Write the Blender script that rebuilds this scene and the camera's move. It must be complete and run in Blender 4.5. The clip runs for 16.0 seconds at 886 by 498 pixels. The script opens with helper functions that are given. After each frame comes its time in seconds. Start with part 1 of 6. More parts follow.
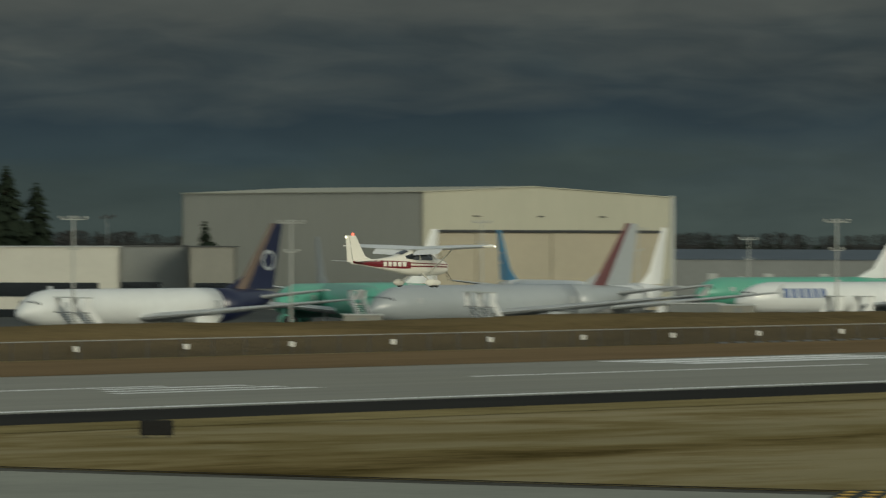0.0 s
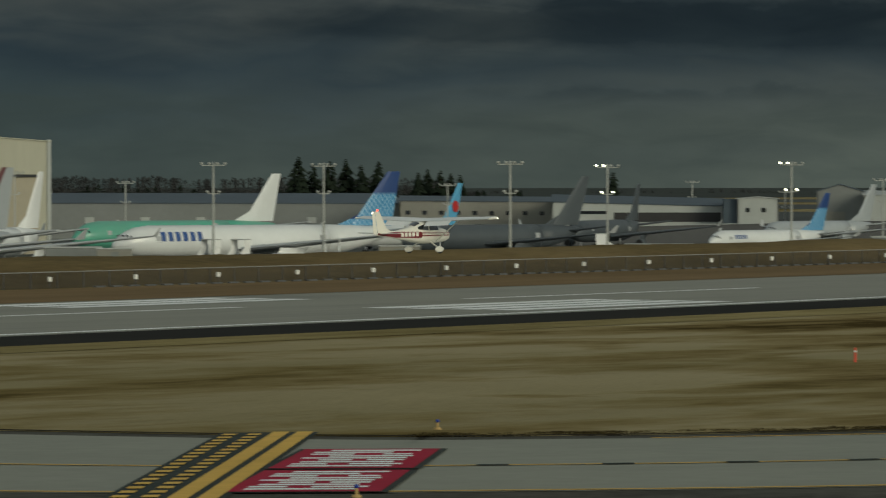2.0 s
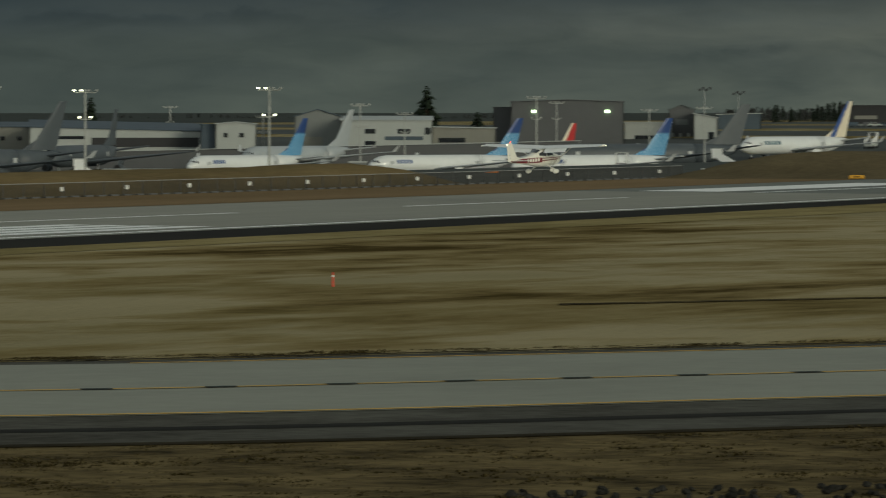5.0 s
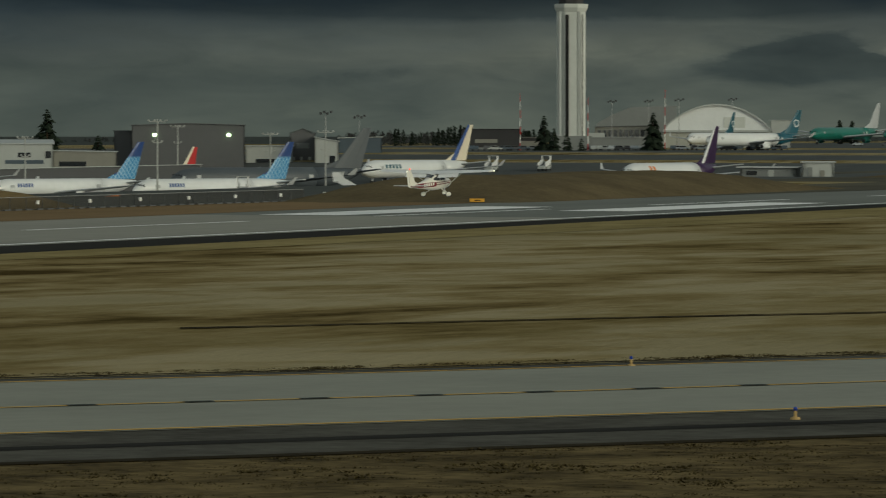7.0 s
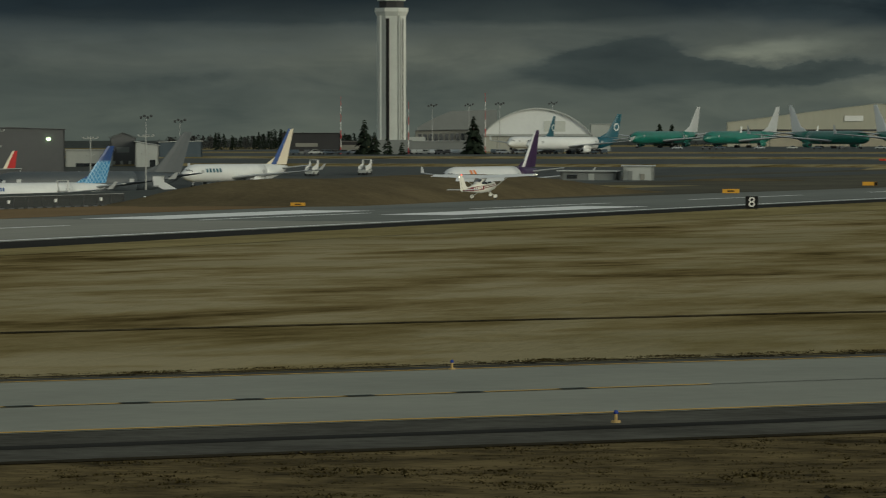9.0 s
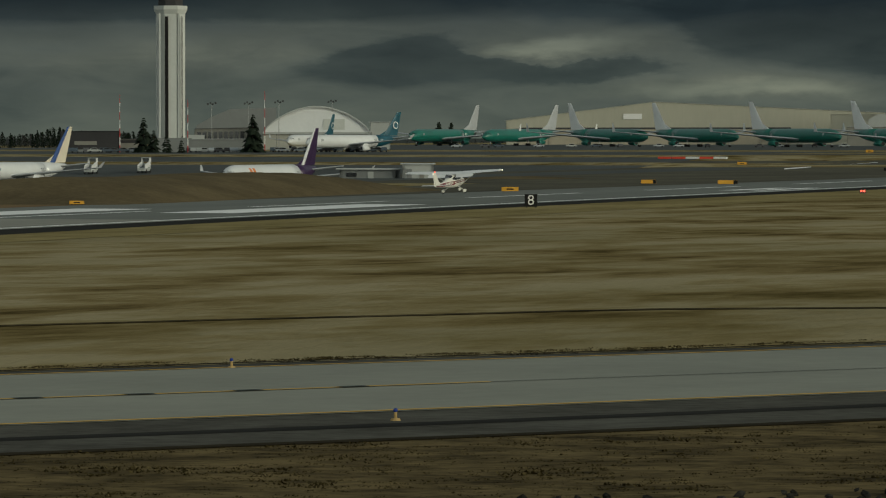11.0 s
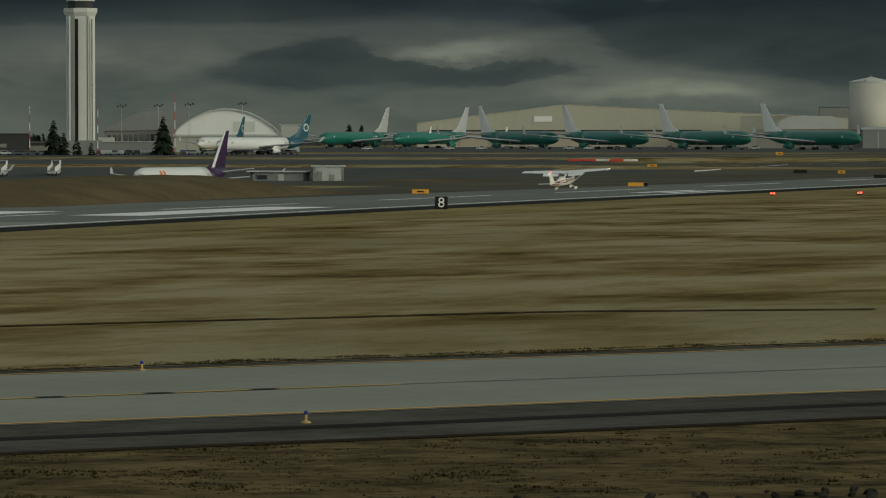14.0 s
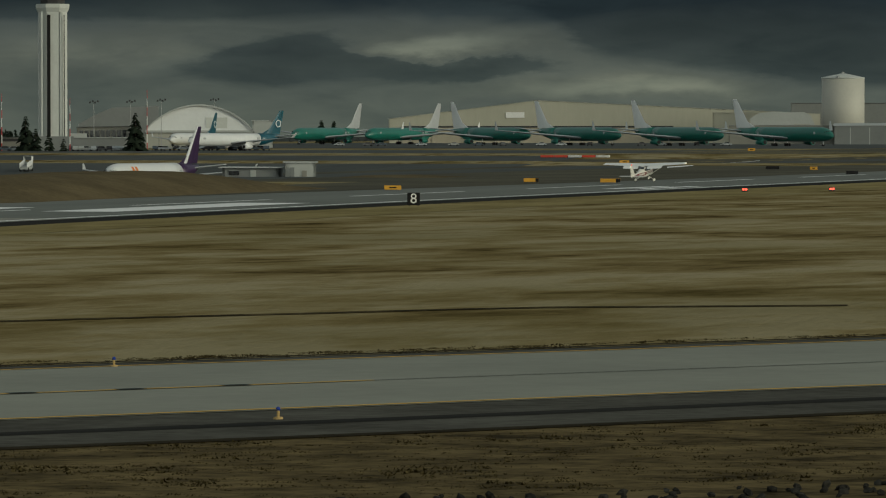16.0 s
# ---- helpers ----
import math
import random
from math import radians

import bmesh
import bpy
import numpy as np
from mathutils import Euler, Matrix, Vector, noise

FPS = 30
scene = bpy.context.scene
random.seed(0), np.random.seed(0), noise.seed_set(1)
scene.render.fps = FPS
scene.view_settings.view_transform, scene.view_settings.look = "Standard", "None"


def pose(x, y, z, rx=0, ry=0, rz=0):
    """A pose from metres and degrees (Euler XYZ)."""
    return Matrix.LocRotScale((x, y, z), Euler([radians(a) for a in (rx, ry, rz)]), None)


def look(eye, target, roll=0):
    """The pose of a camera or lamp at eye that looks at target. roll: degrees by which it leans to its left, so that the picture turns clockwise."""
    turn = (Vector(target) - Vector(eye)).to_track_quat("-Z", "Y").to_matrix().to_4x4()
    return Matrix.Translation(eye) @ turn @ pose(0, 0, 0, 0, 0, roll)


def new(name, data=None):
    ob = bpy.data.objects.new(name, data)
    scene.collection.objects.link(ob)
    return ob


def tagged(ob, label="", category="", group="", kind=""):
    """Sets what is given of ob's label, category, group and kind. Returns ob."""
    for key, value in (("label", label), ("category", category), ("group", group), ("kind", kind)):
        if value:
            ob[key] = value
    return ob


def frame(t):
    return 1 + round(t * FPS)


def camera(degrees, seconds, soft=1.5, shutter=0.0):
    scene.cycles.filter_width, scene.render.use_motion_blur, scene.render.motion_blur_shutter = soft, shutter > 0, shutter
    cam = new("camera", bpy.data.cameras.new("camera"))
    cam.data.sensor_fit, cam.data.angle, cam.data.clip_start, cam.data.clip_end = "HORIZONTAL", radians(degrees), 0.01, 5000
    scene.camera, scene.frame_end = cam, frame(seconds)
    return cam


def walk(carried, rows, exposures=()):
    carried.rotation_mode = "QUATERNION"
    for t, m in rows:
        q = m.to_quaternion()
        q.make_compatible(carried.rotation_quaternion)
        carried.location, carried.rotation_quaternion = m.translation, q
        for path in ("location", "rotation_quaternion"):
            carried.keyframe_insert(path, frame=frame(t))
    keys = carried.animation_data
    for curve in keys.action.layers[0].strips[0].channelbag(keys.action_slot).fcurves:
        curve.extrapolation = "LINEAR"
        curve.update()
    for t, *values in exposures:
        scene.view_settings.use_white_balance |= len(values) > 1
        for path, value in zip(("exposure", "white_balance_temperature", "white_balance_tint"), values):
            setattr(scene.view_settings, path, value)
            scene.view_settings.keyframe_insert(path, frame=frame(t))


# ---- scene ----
EYE = (0.0, 0.0, 8.5)
cam = camera(9.957, 16.0, 1.1, 0.4)
# seconds, bearing from the runway's normal, tilt, lean (degrees)
ROWS = [
    (0.0, 47.5000, -0.1273, 0.140),
    (0.1, 48.0381, -0.1828, 0.107),
    (0.5, 50.0036, -0.2451, 0.034),
    (1.0, 51.4630, -0.4289, 0.120),
    (1.5, 53.0786, -0.5997, 0.147),
    (2.0, 54.5129, -0.7563, -0.043),
    (2.5, 55.6225, -0.9482, -0.037),
    (3.0, 56.7534, -1.1569, -0.169),
    (3.2, 56.9090, -1.2354, -0.103),
    (5.3, 61.1680, -1.5580, 0.075),
    (5.5, 61.7332, -1.4984, 0.144),
    (6.0, 63.5839, -1.3337, 0.043),
    (6.5, 64.1019, -1.3500, 0.058),
    (7.0, 64.6539, -1.3366, -0.002),
    (7.5, 65.4409, -1.3212, -0.047),
    (8.0, 65.9254, -1.3613, -0.055),
    (8.5, 66.3161, -1.3242, -0.039),
    (9.0, 66.6742, -1.2931, -0.038),
    (9.5, 67.3837, -1.2837, -0.074),
    (10.0, 67.9589, -1.2935, 0.029),
    (10.2, 68.3543, -1.2853, -0.041),
    (12.3, 69.4571, -1.3350, -0.014),
    (12.5, 69.4951, -1.3257, -0.010),
    (13.0, 69.7556, -1.3161, -0.026),
    (13.5, 70.1102, -1.2878, -0.027),
    (14.0, 70.1681, -1.2896, -0.051),
    (14.5, 70.1296, -1.3074, -0.028),
    (15.0, 70.2971, -1.3368, -0.034),
    (15.5, 70.3630, -1.3404, 0.002),
    (16.0, 70.4804, -1.3344, -0.031),
]


def sight(bearing, tilt):
    b, e = radians(bearing), radians(tilt)
    return (EYE[0] + 100 * math.sin(b) * math.cos(e), EYE[1] + 100 * math.cos(b) * math.cos(e), EYE[2] + 100 * math.sin(e))


EXPOSURES = [(0.0, 0.22, 6500, -3), (1.5, 0.10, 6500, -3), (3.2, 0.0, 6500, -3), (16.0, 0.0, 6500, -3)]
walk(cam, [(t, look(EYE, sight(b, e), lean)) for t, b, e, lean in ROWS], EXPOSURES)

# ---- sky and sun ----
SUN_TO = Vector((-0.22, -0.92, 0.24)).normalized()
sun_data = bpy.data.lights.new("sun", "SUN")
sun_data.energy, sun_data.angle, sun_data.color = 1.35, radians(24), (1.0, 0.89, 0.73)
sun = new("sun", sun_data)
sun.matrix_world = look((0, 0, 300), tuple(Vector((0, 0, 300)) - SUN_TO))

world = bpy.data.worlds.new("storm_sky")
scene.world = world
world.use_nodes = True
wt = world.node_tree
wt.nodes.clear()


def node(tree, kind, inputs=None, operation=None):
    n = tree.nodes.new(kind)
    if operation:
        n.operation = operation
    for k, v in (inputs or {}).items():
        if isinstance(v, bpy.types.NodeSocket):
            tree.links.new(v, n.inputs[k])
        else:
            n.inputs[k].default_value = v
    return n


def ramp(tree, fac, stops, mode="LINEAR"):
    n = tree.nodes.new("ShaderNodeValToRGB")
    n.color_ramp.interpolation = mode
    while len(n.color_ramp.elements) < len(stops):
        n.color_ramp.elements.new(0.5)
    for e, (p, c) in zip(n.color_ramp.elements, stops):
        e.position = p
        e.color = (*c, 1) if len(c) == 3 else c
    tree.links.new(fac, n.inputs[0])
    return n.outputs[0]


def math_node(tree, op, a, b=0.0, c=0.0, clamp=False):
    n = node(tree, "ShaderNodeMath", {0: a, 1: b, 2: c}, operation=op)
    n.use_clamp = clamp
    return n.outputs[0]


def mix(tree, fac, a, b, blend="MIX"):
    n = tree.nodes.new("ShaderNodeMix")
    n.data_type, n.blend_type = "RGBA", blend
    for sock, v in ((n.inputs[0], fac), (n.inputs[6], a), (n.inputs[7], b)):
        if isinstance(v, bpy.types.NodeSocket):
            tree.links.new(v, sock)
        else:
            sock.default_value = (*v, 1) if isinstance(v, tuple) and len(v) == 3 else v
    return n.outputs[2]


def build_sky():
    co = node(wt, "ShaderNodeTexCoord").outputs["Generated"]
    xyz = node(wt, "ShaderNodeSeparateXYZ", {0: co})
    x, y, z = xyz.outputs[0], xyz.outputs[1], xyz.outputs[2]
    turn = math_node(wt, "ARCTAN2", x, y)
    flat = node(wt, "ShaderNodeCombineXYZ", {0: math_node(wt, "MULTIPLY", turn, 14.0), 1: math_node(wt, "MULTIPLY", z, 62.0)}).outputs[0]
    wide = node(wt, "ShaderNodeTexNoise", {"Vector": flat, "Scale": 0.95, "Detail": 4.0, "Roughness": 0.45, "Distortion": 0.5}).outputs[0]
    small = node(wt, "ShaderNodeTexNoise", {"Vector": flat, "Scale": 3.0, "Detail": 5.0, "Roughness": 0.5, "Distortion": 0.7}).outputs[0]
    # height above the horizon, bent by the cloud relief
    bent = math_node(wt, "ADD", z, math_node(wt, "MULTIPLY", math_node(wt, "SUBTRACT", wide, 0.5), 0.030))
    bent = math_node(wt, "ADD", bent, math_node(wt, "MULTIPLY", math_node(wt, "SUBTRACT", small, 0.5), 0.010))
    lift = math_node(wt, "MULTIPLY", bent, 14.0, clamp=True)
    north = ramp(wt, lift, [
        (0.0, (0.044, 0.055, 0.054)), (0.14, (0.041, 0.053, 0.054)), (0.24, (0.032, 0.045, 0.053)),
        (0.36, (0.025, 0.036, 0.046)), (0.46, (0.040, 0.048, 0.053)), (0.58, (0.064, 0.067, 0.066)), (1.0, (0.076, 0.078, 0.076))])
    south = ramp(wt, lift, [
        (0.0, (0.087, 0.096, 0.086)), (0.12, (0.079, 0.087, 0.080)), (0.22, (0.084, 0.090, 0.083)), (0.30, (0.063, 0.070, 0.069)),
        (0.365, (0.034, 0.042, 0.047)), (0.45, (0.025, 0.034, 0.040)), (0.60, (0.046, 0.053, 0.056)), (1.0, (0.066, 0.068, 0.068))])
    # thinner, brighter cloud towards the south
    way = math_node(wt, "MULTIPLY", math_node(wt, "SUBTRACT", turn, 0.86), 3.6, clamp=True)
    layer = mix(wt, way, north, south)
    relief = ramp(wt, small, [(0.32, (0.72, 0.75, 0.78)), (0.5, (1.0, 1.0, 1.0)), (0.70, (1.25, 1.23, 1.20))])
    tall = node(wt, "ShaderNodeCombineXYZ", {0: math_node(wt, "MULTIPLY", turn, 26.0), 1: math_node(wt, "MULTIPLY", z, 66.0)}).outputs[0]
    puff = node(wt, "ShaderNodeTexNoise", {"Vector": tall, "Scale": 1.0, "Detail": 6.0, "Roughness": 0.5, "Distortion": 0.25}).outputs[0]
    puffs = ramp(wt, puff, [(0.37, (0.60, 0.63, 0.66)), (0.47, (0.92, 0.93, 0.94)), (0.53, (1.08, 1.07, 1.05)), (0.62, (1.75, 1.68, 1.55))])
    relief = mix(wt, math_node(wt, "ADD", math_node(wt, "MULTIPLY", way, 0.4), 0.25), (1.0, 1.0, 1.0), relief)
    gap = ramp(wt, math_node(wt, "ADD", wide, math_node(wt, "MULTIPLY", math_node(wt, "SUBTRACT", way, 1.0), 0.10)), [(0.36, (0.58, 0.62, 0.66)), (0.48, (1, 1, 1)), (0.60, (1.7, 1.64, 1.48))])
    gap = mix(wt, math_node(wt, "ADD", math_node(wt, "MULTIPLY", way, 0.5), 0.22), (1.0, 1.0, 1.0), gap)
    low = mix(wt, 1.0, mix(wt, 1.0, layer, relief, "MULTIPLY"), mix(wt, 0.35, (1.0, 1.0, 1.0), gap), "MULTIPLY")
    low = mix(wt, 0.16, low, mix(wt, 1.0, low, puffs, "MULTIPLY"))
    # the storm's larger clouds: bearing, height, half breadth, half height (degrees), weight; dark below nought
    clouds = [(68.75, 0.80, 1.05, 0.24, -1.0), (70.7, 0.66, 0.9, 0.12, -0.8), (73.6, 1.20, 1.7, 0.36, -1.1), (75.2, 0.85, 1.2, 0.30, -0.9), (65.6, 1.52, 4.2, 0.24, -1.0), (57.5, 1.80, 4.5, 0.26, -0.7),
              (57.0, 0.98, 3.4, 0.12, -0.18), (70.45, 0.90, 0.75, 0.13, 1.25), (71.4, 1.08, 0.7, 0.15, 0.55), (72.7, 0.50, 1.3, 0.13, 0.9), (66.6, 0.95, 1.5, 0.22, 0.35), (63.0, 0.55, 1.6, 0.14, -0.15)]
    edge_a = node(wt, "ShaderNodeTexNoise", {"Vector": flat, "Scale": 2.4, "Detail": 6.0, "Roughness": 0.55}).outputs[0]
    edge_b = node(wt, "ShaderNodeTexNoise", {"Vector": tall, "Scale": 1.6, "Detail": 7.0, "Roughness": 0.58}).outputs[0]
    tw = math_node(wt, "ADD", turn, math_node(wt, "MULTIPLY", math_node(wt, "SUBTRACT", edge_a, 0.5), 0.030))
    zw = math_node(wt, "ADD", z, math_node(wt, "MULTIPLY", math_node(wt, "SUBTRACT", edge_b, 0.5), 0.009))
    total = None
    for b, e, rb, re, amp in clouds:
        du = math_node(wt, "MULTIPLY", math_node(wt, "SUBTRACT", tw, radians(b)), 1 / radians(rb))
        dv = math_node(wt, "MULTIPLY", math_node(wt, "SUBTRACT", zw, radians(e)), 1 / radians(re))
        d2 = math_node(wt, "ADD", math_node(wt, "MULTIPLY", du, du), math_node(wt, "MULTIPLY", dv, dv))
        bump = math_node(wt, "MULTIPLY", math_node(wt, "EXPONENT", math_node(wt, "MULTIPLY", d2, -1.0)), amp)
        total = bump if total is None else math_node(wt, "ADD", total, bump)
    ragged = math_node(wt, "MULTIPLY", math_node(wt, "SUBTRACT", edge_b, 0.5), 0.30)
    depth = math_node(wt, "ADD", math_node(wt, "MULTIPLY", total, 0.38), math_node(wt, "ADD", 0.5, math_node(wt, "MULTIPLY", ragged, math_node(wt, "ADD", math_node(wt, "MULTIPLY", way, 0.85), 0.15))), clamp=True)
    shade = ramp(wt, depth, [(0.12, (0.40, 0.46, 0.52)), (0.38, (0.54, 0.60, 0.66)), (0.46, (0.94, 0.96, 0.98)), (0.57, (1.10, 1.09, 1.07)), (0.88, (2.05, 1.95, 1.78))])
    low = mix(wt, 1.0, low, shade, "MULTIPLY")
    sky = node(wt, "ShaderNodeTexSky")
    sky.sky_type, sky.sun_disc = "NISHITA", False
    sky.sun_elevation, sky.sun_rotation = math.asin(SUN_TO.z), math.atan2(SUN_TO.x, SUN_TO.y)
    blue = node(wt, "ShaderNodeVectorMath", {0: sky.outputs[0], 3: 0.08}, operation="SCALE").outputs[0]
    cover = ramp(wt, wide, [(0.30, (0.17, 0.18, 0.19)), (0.70, (0.31, 0.31, 0.30))])
    high = mix(wt, 0.8, blue, cover)
    glare = mix(wt, math_node(wt, "MULTIPLY", z, 2.2, clamp=True), (0.92, 0.89, 0.82), high)
    up = math_node(wt, "SMOOTH_MIN", math_node(wt, "MULTIPLY", math_node(wt, "SUBTRACT", z, 0.06), 4.0, clamp=True), 1.0, 0.1)
    # the storm stands in the south-east; the sky behind it is open to the horizon
    ahead = math_node(wt, "ADD", math_node(wt, "MULTIPLY", x, 0.84), math_node(wt, "MULTIPLY", y, 0.54))
    open_sky = math_node(wt, "MULTIPLY", math_node(wt, "SUBTRACT", 0.45, ahead), 1.6, clamp=True)
    bg = node(wt, "ShaderNodeBackground", {"Color": mix(wt, open_sky, mix(wt, up, low, high), glare), "Strength": 1.0})
    wt.links.new(bg.outputs[0], node(wt, "ShaderNodeOutputWorld").inputs[0])


build_sky()


# ---- materials ----
def material(name, base, second=None, rough=0.6, metal=0.0, scale=1.0, bump=0.0, fine=None, stretch=(1, 1, 1), coat=0.0, vary=0.0, spec=0.5, span=(0.36, 0.66)):
    """Two tones mixed by broad and fine grain, in metres of the object's space."""
    m = bpy.data.materials.new(name)
    m.use_nodes = True
    t = m.node_tree
    p = t.nodes["Principled BSDF"]
    second = second or tuple(c * 0.78 for c in base)
    co = node(t, "ShaderNodeTexCoord").outputs["Object"]
    st = node(t, "ShaderNodeMapping", {0: co, 3: stretch}).outputs[0]
    broad = node(t, "ShaderNodeTexNoise", {"Vector": st, "Scale": scale, "Detail": 5.0, "Roughness": 0.6}).outputs[0]
    grain = node(t, "ShaderNodeTexNoise", {"Vector": st, "Scale": fine or scale * 9, "Detail": 4.0, "Roughness": 0.6}).outputs[0]
    f = math_node(t, "ADD", math_node(t, "MULTIPLY", broad, 0.65), math_node(t, "MULTIPLY", grain, 0.35))
    col = ramp(t, f, [(span[0], base), (span[1], second)])
    if vary:
        r = node(t, "ShaderNodeObjectInfo").outputs["Random"]
        k = math_node(t, "ADD", math_node(t, "MULTIPLY", r, vary), 1 - vary / 2)
        col = node(t, "ShaderNodeVectorMath", {0: col, 3: k}, operation="SCALE").outputs[0]
    t.links.new(col, p.inputs["Base Color"])
    p.inputs["Roughness"].default_value, p.inputs["Metallic"].default_value = rough, metal
    p.inputs["Coat Weight"].default_value = coat
    p.inputs["Specular IOR Level"].default_value = spec
    if bump:
        b = node(t, "ShaderNodeBump", {"Height": grain, "Strength": bump, "Distance": 0.05})
        t.links.new(b.outputs[0], p.inputs["Normal"])
    return m


def glow(name, color, strength):
    m = bpy.data.materials.new(name)
    m.use_nodes = True
    p = m.node_tree.nodes["Principled BSDF"]
    p.inputs["Base Color"].default_value = (*color, 1)
    p.inputs["Emission Color"].default_value = (*color, 1)
    p.inputs["Emission Strength"].default_value = strength
    return m


def grass_material():
    m = bpy.data.materials.new("winter_grass")
    m.use_nodes = True
    t = m.node_tree
    p = t.nodes["Principled BSDF"]
    co = node(t, "ShaderNodeTexCoord").outputs["Object"]

    def field(scale, stretch, detail=5.0, rough=0.6, turn=0.0, dist=0.0):
        st = node(t, "ShaderNodeMapping", {0: co, 2: (0, 0, radians(turn)), 3: stretch}).outputs[0]
        return node(t, "ShaderNodeTexNoise", {"Vector": st, "Scale": scale, "Detail": detail, "Roughness": rough, "Distortion": dist}).outputs[0]

    mow = field(0.052, (0.60, 1.0, 1.0), 3.0, 0.45, -30.0, 0.8)
    streak = field(0.30, (0.6, 1.0, 1.0), 4.5, 0.55, -32.0, 0.6)
    patch = field(0.022, (0.55, 1.0, 1.0), 4.0, 0.6, 8.0)
    tuft = field(0.9, (0.45, 1.0, 1.0), 5.0, 0.66)
    speck = field(4.5, (0.6, 1.0, 1.0), 3.0, 0.7)
    mid = field(0.115, (0.55, 1.0, 1.0), 3.5, 0.45, -36.0, 0.8)
    f = math_node(t, "ADD", math_node(t, "MULTIPLY", mow, 0.34), math_node(t, "MULTIPLY", patch, 0.12))
    f = math_node(t, "ADD", f, math_node(t, "MULTIPLY", streak, 0.16))
    f = math_node(t, "ADD", f, math_node(t, "MULTIPLY", tuft, 0.10))
    f = math_node(t, "ADD", f, math_node(t, "MULTIPLY", mid, 0.30))
    f = math_node(t, "ADD", f, math_node(t, "MULTIPLY", speck, 0.02))
    col = ramp(t, f, [(0.405, (0.070, 0.051, 0.020)), (0.447, (0.155, 0.117, 0.051)), (0.486, (0.232, 0.180, 0.084)), (0.525, (0.292, 0.237, 0.122)), (0.575, (0.368, 0.314, 0.188))])
    green = ramp(t, patch, [(0.45, (0, 0, 0)), (0.62, (1, 1, 1))])
    col = mix(t, math_node(t, "MULTIPLY", green, 0.30), col, (0.115, 0.098, 0.030))
    t.links.new(col, p.inputs["Base Color"])
    p.inputs["Roughness"].default_value = 0.95
    p.inputs["Specular IOR Level"].default_value = 0.0
    b = node(t, "ShaderNodeBump", {"Height": math_node(t, "ADD", tuft, math_node(t, "MULTIPLY", mow, 2.0)), "Strength": 0.55, "Distance": 0.3})
    t.links.new(b.outputs[0], p.inputs["Normal"])
    return m


M = {}
M["grass"] = grass_material()
M["dirt"] = material("dry_bank", (0.158, 0.125, 0.070), (0.088, 0.070, 0.040), 0.95, scale=0.12, bump=0.6, fine=1.5, spec=0.03)
M["bank"] = material("grassy_bank", (0.215, 0.158, 0.075), (0.098, 0.074, 0.034), 0.95, scale=0.10, bump=0.6, fine=1.2, stretch=(0.4, 1, 1), spec=0.03)
M["strip"] = material("dry_verge", (0.250, 0.175, 0.095), (0.165, 0.115, 0.060), 0.95, scale=0.08, bump=0.3, fine=0.9, stretch=(0.2, 1, 1), spec=0.03)
M["runway"] = material("runway_asphalt", (0.220, 0.232, 0.212), (0.165, 0.176, 0.162), 0.9, scale=0.05, bump=0.1, fine=0.7, stretch=(0.12, 1, 1), spec=0.03)
M["runway_pale"] = material("pale_runway_surface", (0.335, 0.332, 0.290), (0.262, 0.261, 0.230), 0.9, scale=0.05, bump=0.1, fine=0.7, stretch=(0.12, 1, 1), spec=0.03)
M["shoulder"] = material("dark_asphalt", (0.036, 0.035, 0.031), (0.024, 0.024, 0.022), 0.95, scale=0.12, bump=0.2, fine=1.0, stretch=(0.3, 1, 1), spec=0.03)
M["apron"] = material("apron_asphalt", (0.105, 0.113, 0.110), (0.074, 0.080, 0.079), 0.8, scale=0.04, bump=0.1, fine=0.5, stretch=(0.4, 1, 1), spec=0.03)
M["dark_apron"] = material("dark_side_apron", (0.098, 0.106, 0.100), (0.066, 0.073, 0.070), 0.85, scale=0.06, bump=0.1, fine=0.5, stretch=(0.3, 1, 1), spec=0.03)
M["taxi_shoulder"] = material("taxiway_shoulder_asphalt", (0.128, 0.125, 0.106), (0.046, 0.043, 0.036), 0.95, scale=0.25, bump=0.3, fine=2.0, stretch=(1.0, 0.8, 1), spec=0.03, span=(0.34, 0.70))
# dark brown that paints the shade along the turf edges
M["soil"] = material("painted_turf_shade", (0.040, 0.032, 0.018), (0.022, 0.018, 0.010), 0.98, scale=0.5, bump=0.5, fine=3.0, spec=0.03)
M["rough"] = material("rough_dead_grass", (0.185, 0.140, 0.066), (0.030, 0.023, 0.010), 0.98, scale=0.6, bump=1.0, fine=3.2, stretch=(0.8, 0.6, 1), spec=0.03, span=(0.39, 0.64))
M["furrow"] = material("furrow_soil", (0.120, 0.094, 0.044), (0.030, 0.023, 0.011), 0.98, scale=0.25, bump=0.5, fine=2.0, spec=0.03, span=(0.38, 0.56))
M["mown"] = material("mown_olive_grass", (0.335, 0.275, 0.128), (0.165, 0.132, 0.052), 0.98, scale=0.11, bump=0.6, fine=0.9, stretch=(0.45, 1, 1), spec=0.03)
M["concrete"] = material("taxiway_concrete", (0.330, 0.336, 0.288), (0.268, 0.275, 0.236), 0.85, scale=0.10, bump=0.1, fine=1.1, spec=0.03)
M["joint"] = material("joint_sealant", (0.10, 0.10, 0.095), rough=0.9, spec=0.03)
M["line_white"] = material("white_marking_paint", (0.95, 0.95, 0.94), (0.84, 0.85, 0.83), 0.6, scale=0.2, fine=2.0, spec=0.03)
M["line_yellow"] = material("yellow_marking_paint", (0.78, 0.50, 0.12), (0.62, 0.39, 0.09), 0.6, scale=0.4, fine=3.0, spec=0.03)
M["line_red"] = material("red_marking_paint", (0.42, 0.016, 0.050), (0.33, 0.013, 0.038), 0.6, scale=0.5, fine=3.0, spec=0.03)
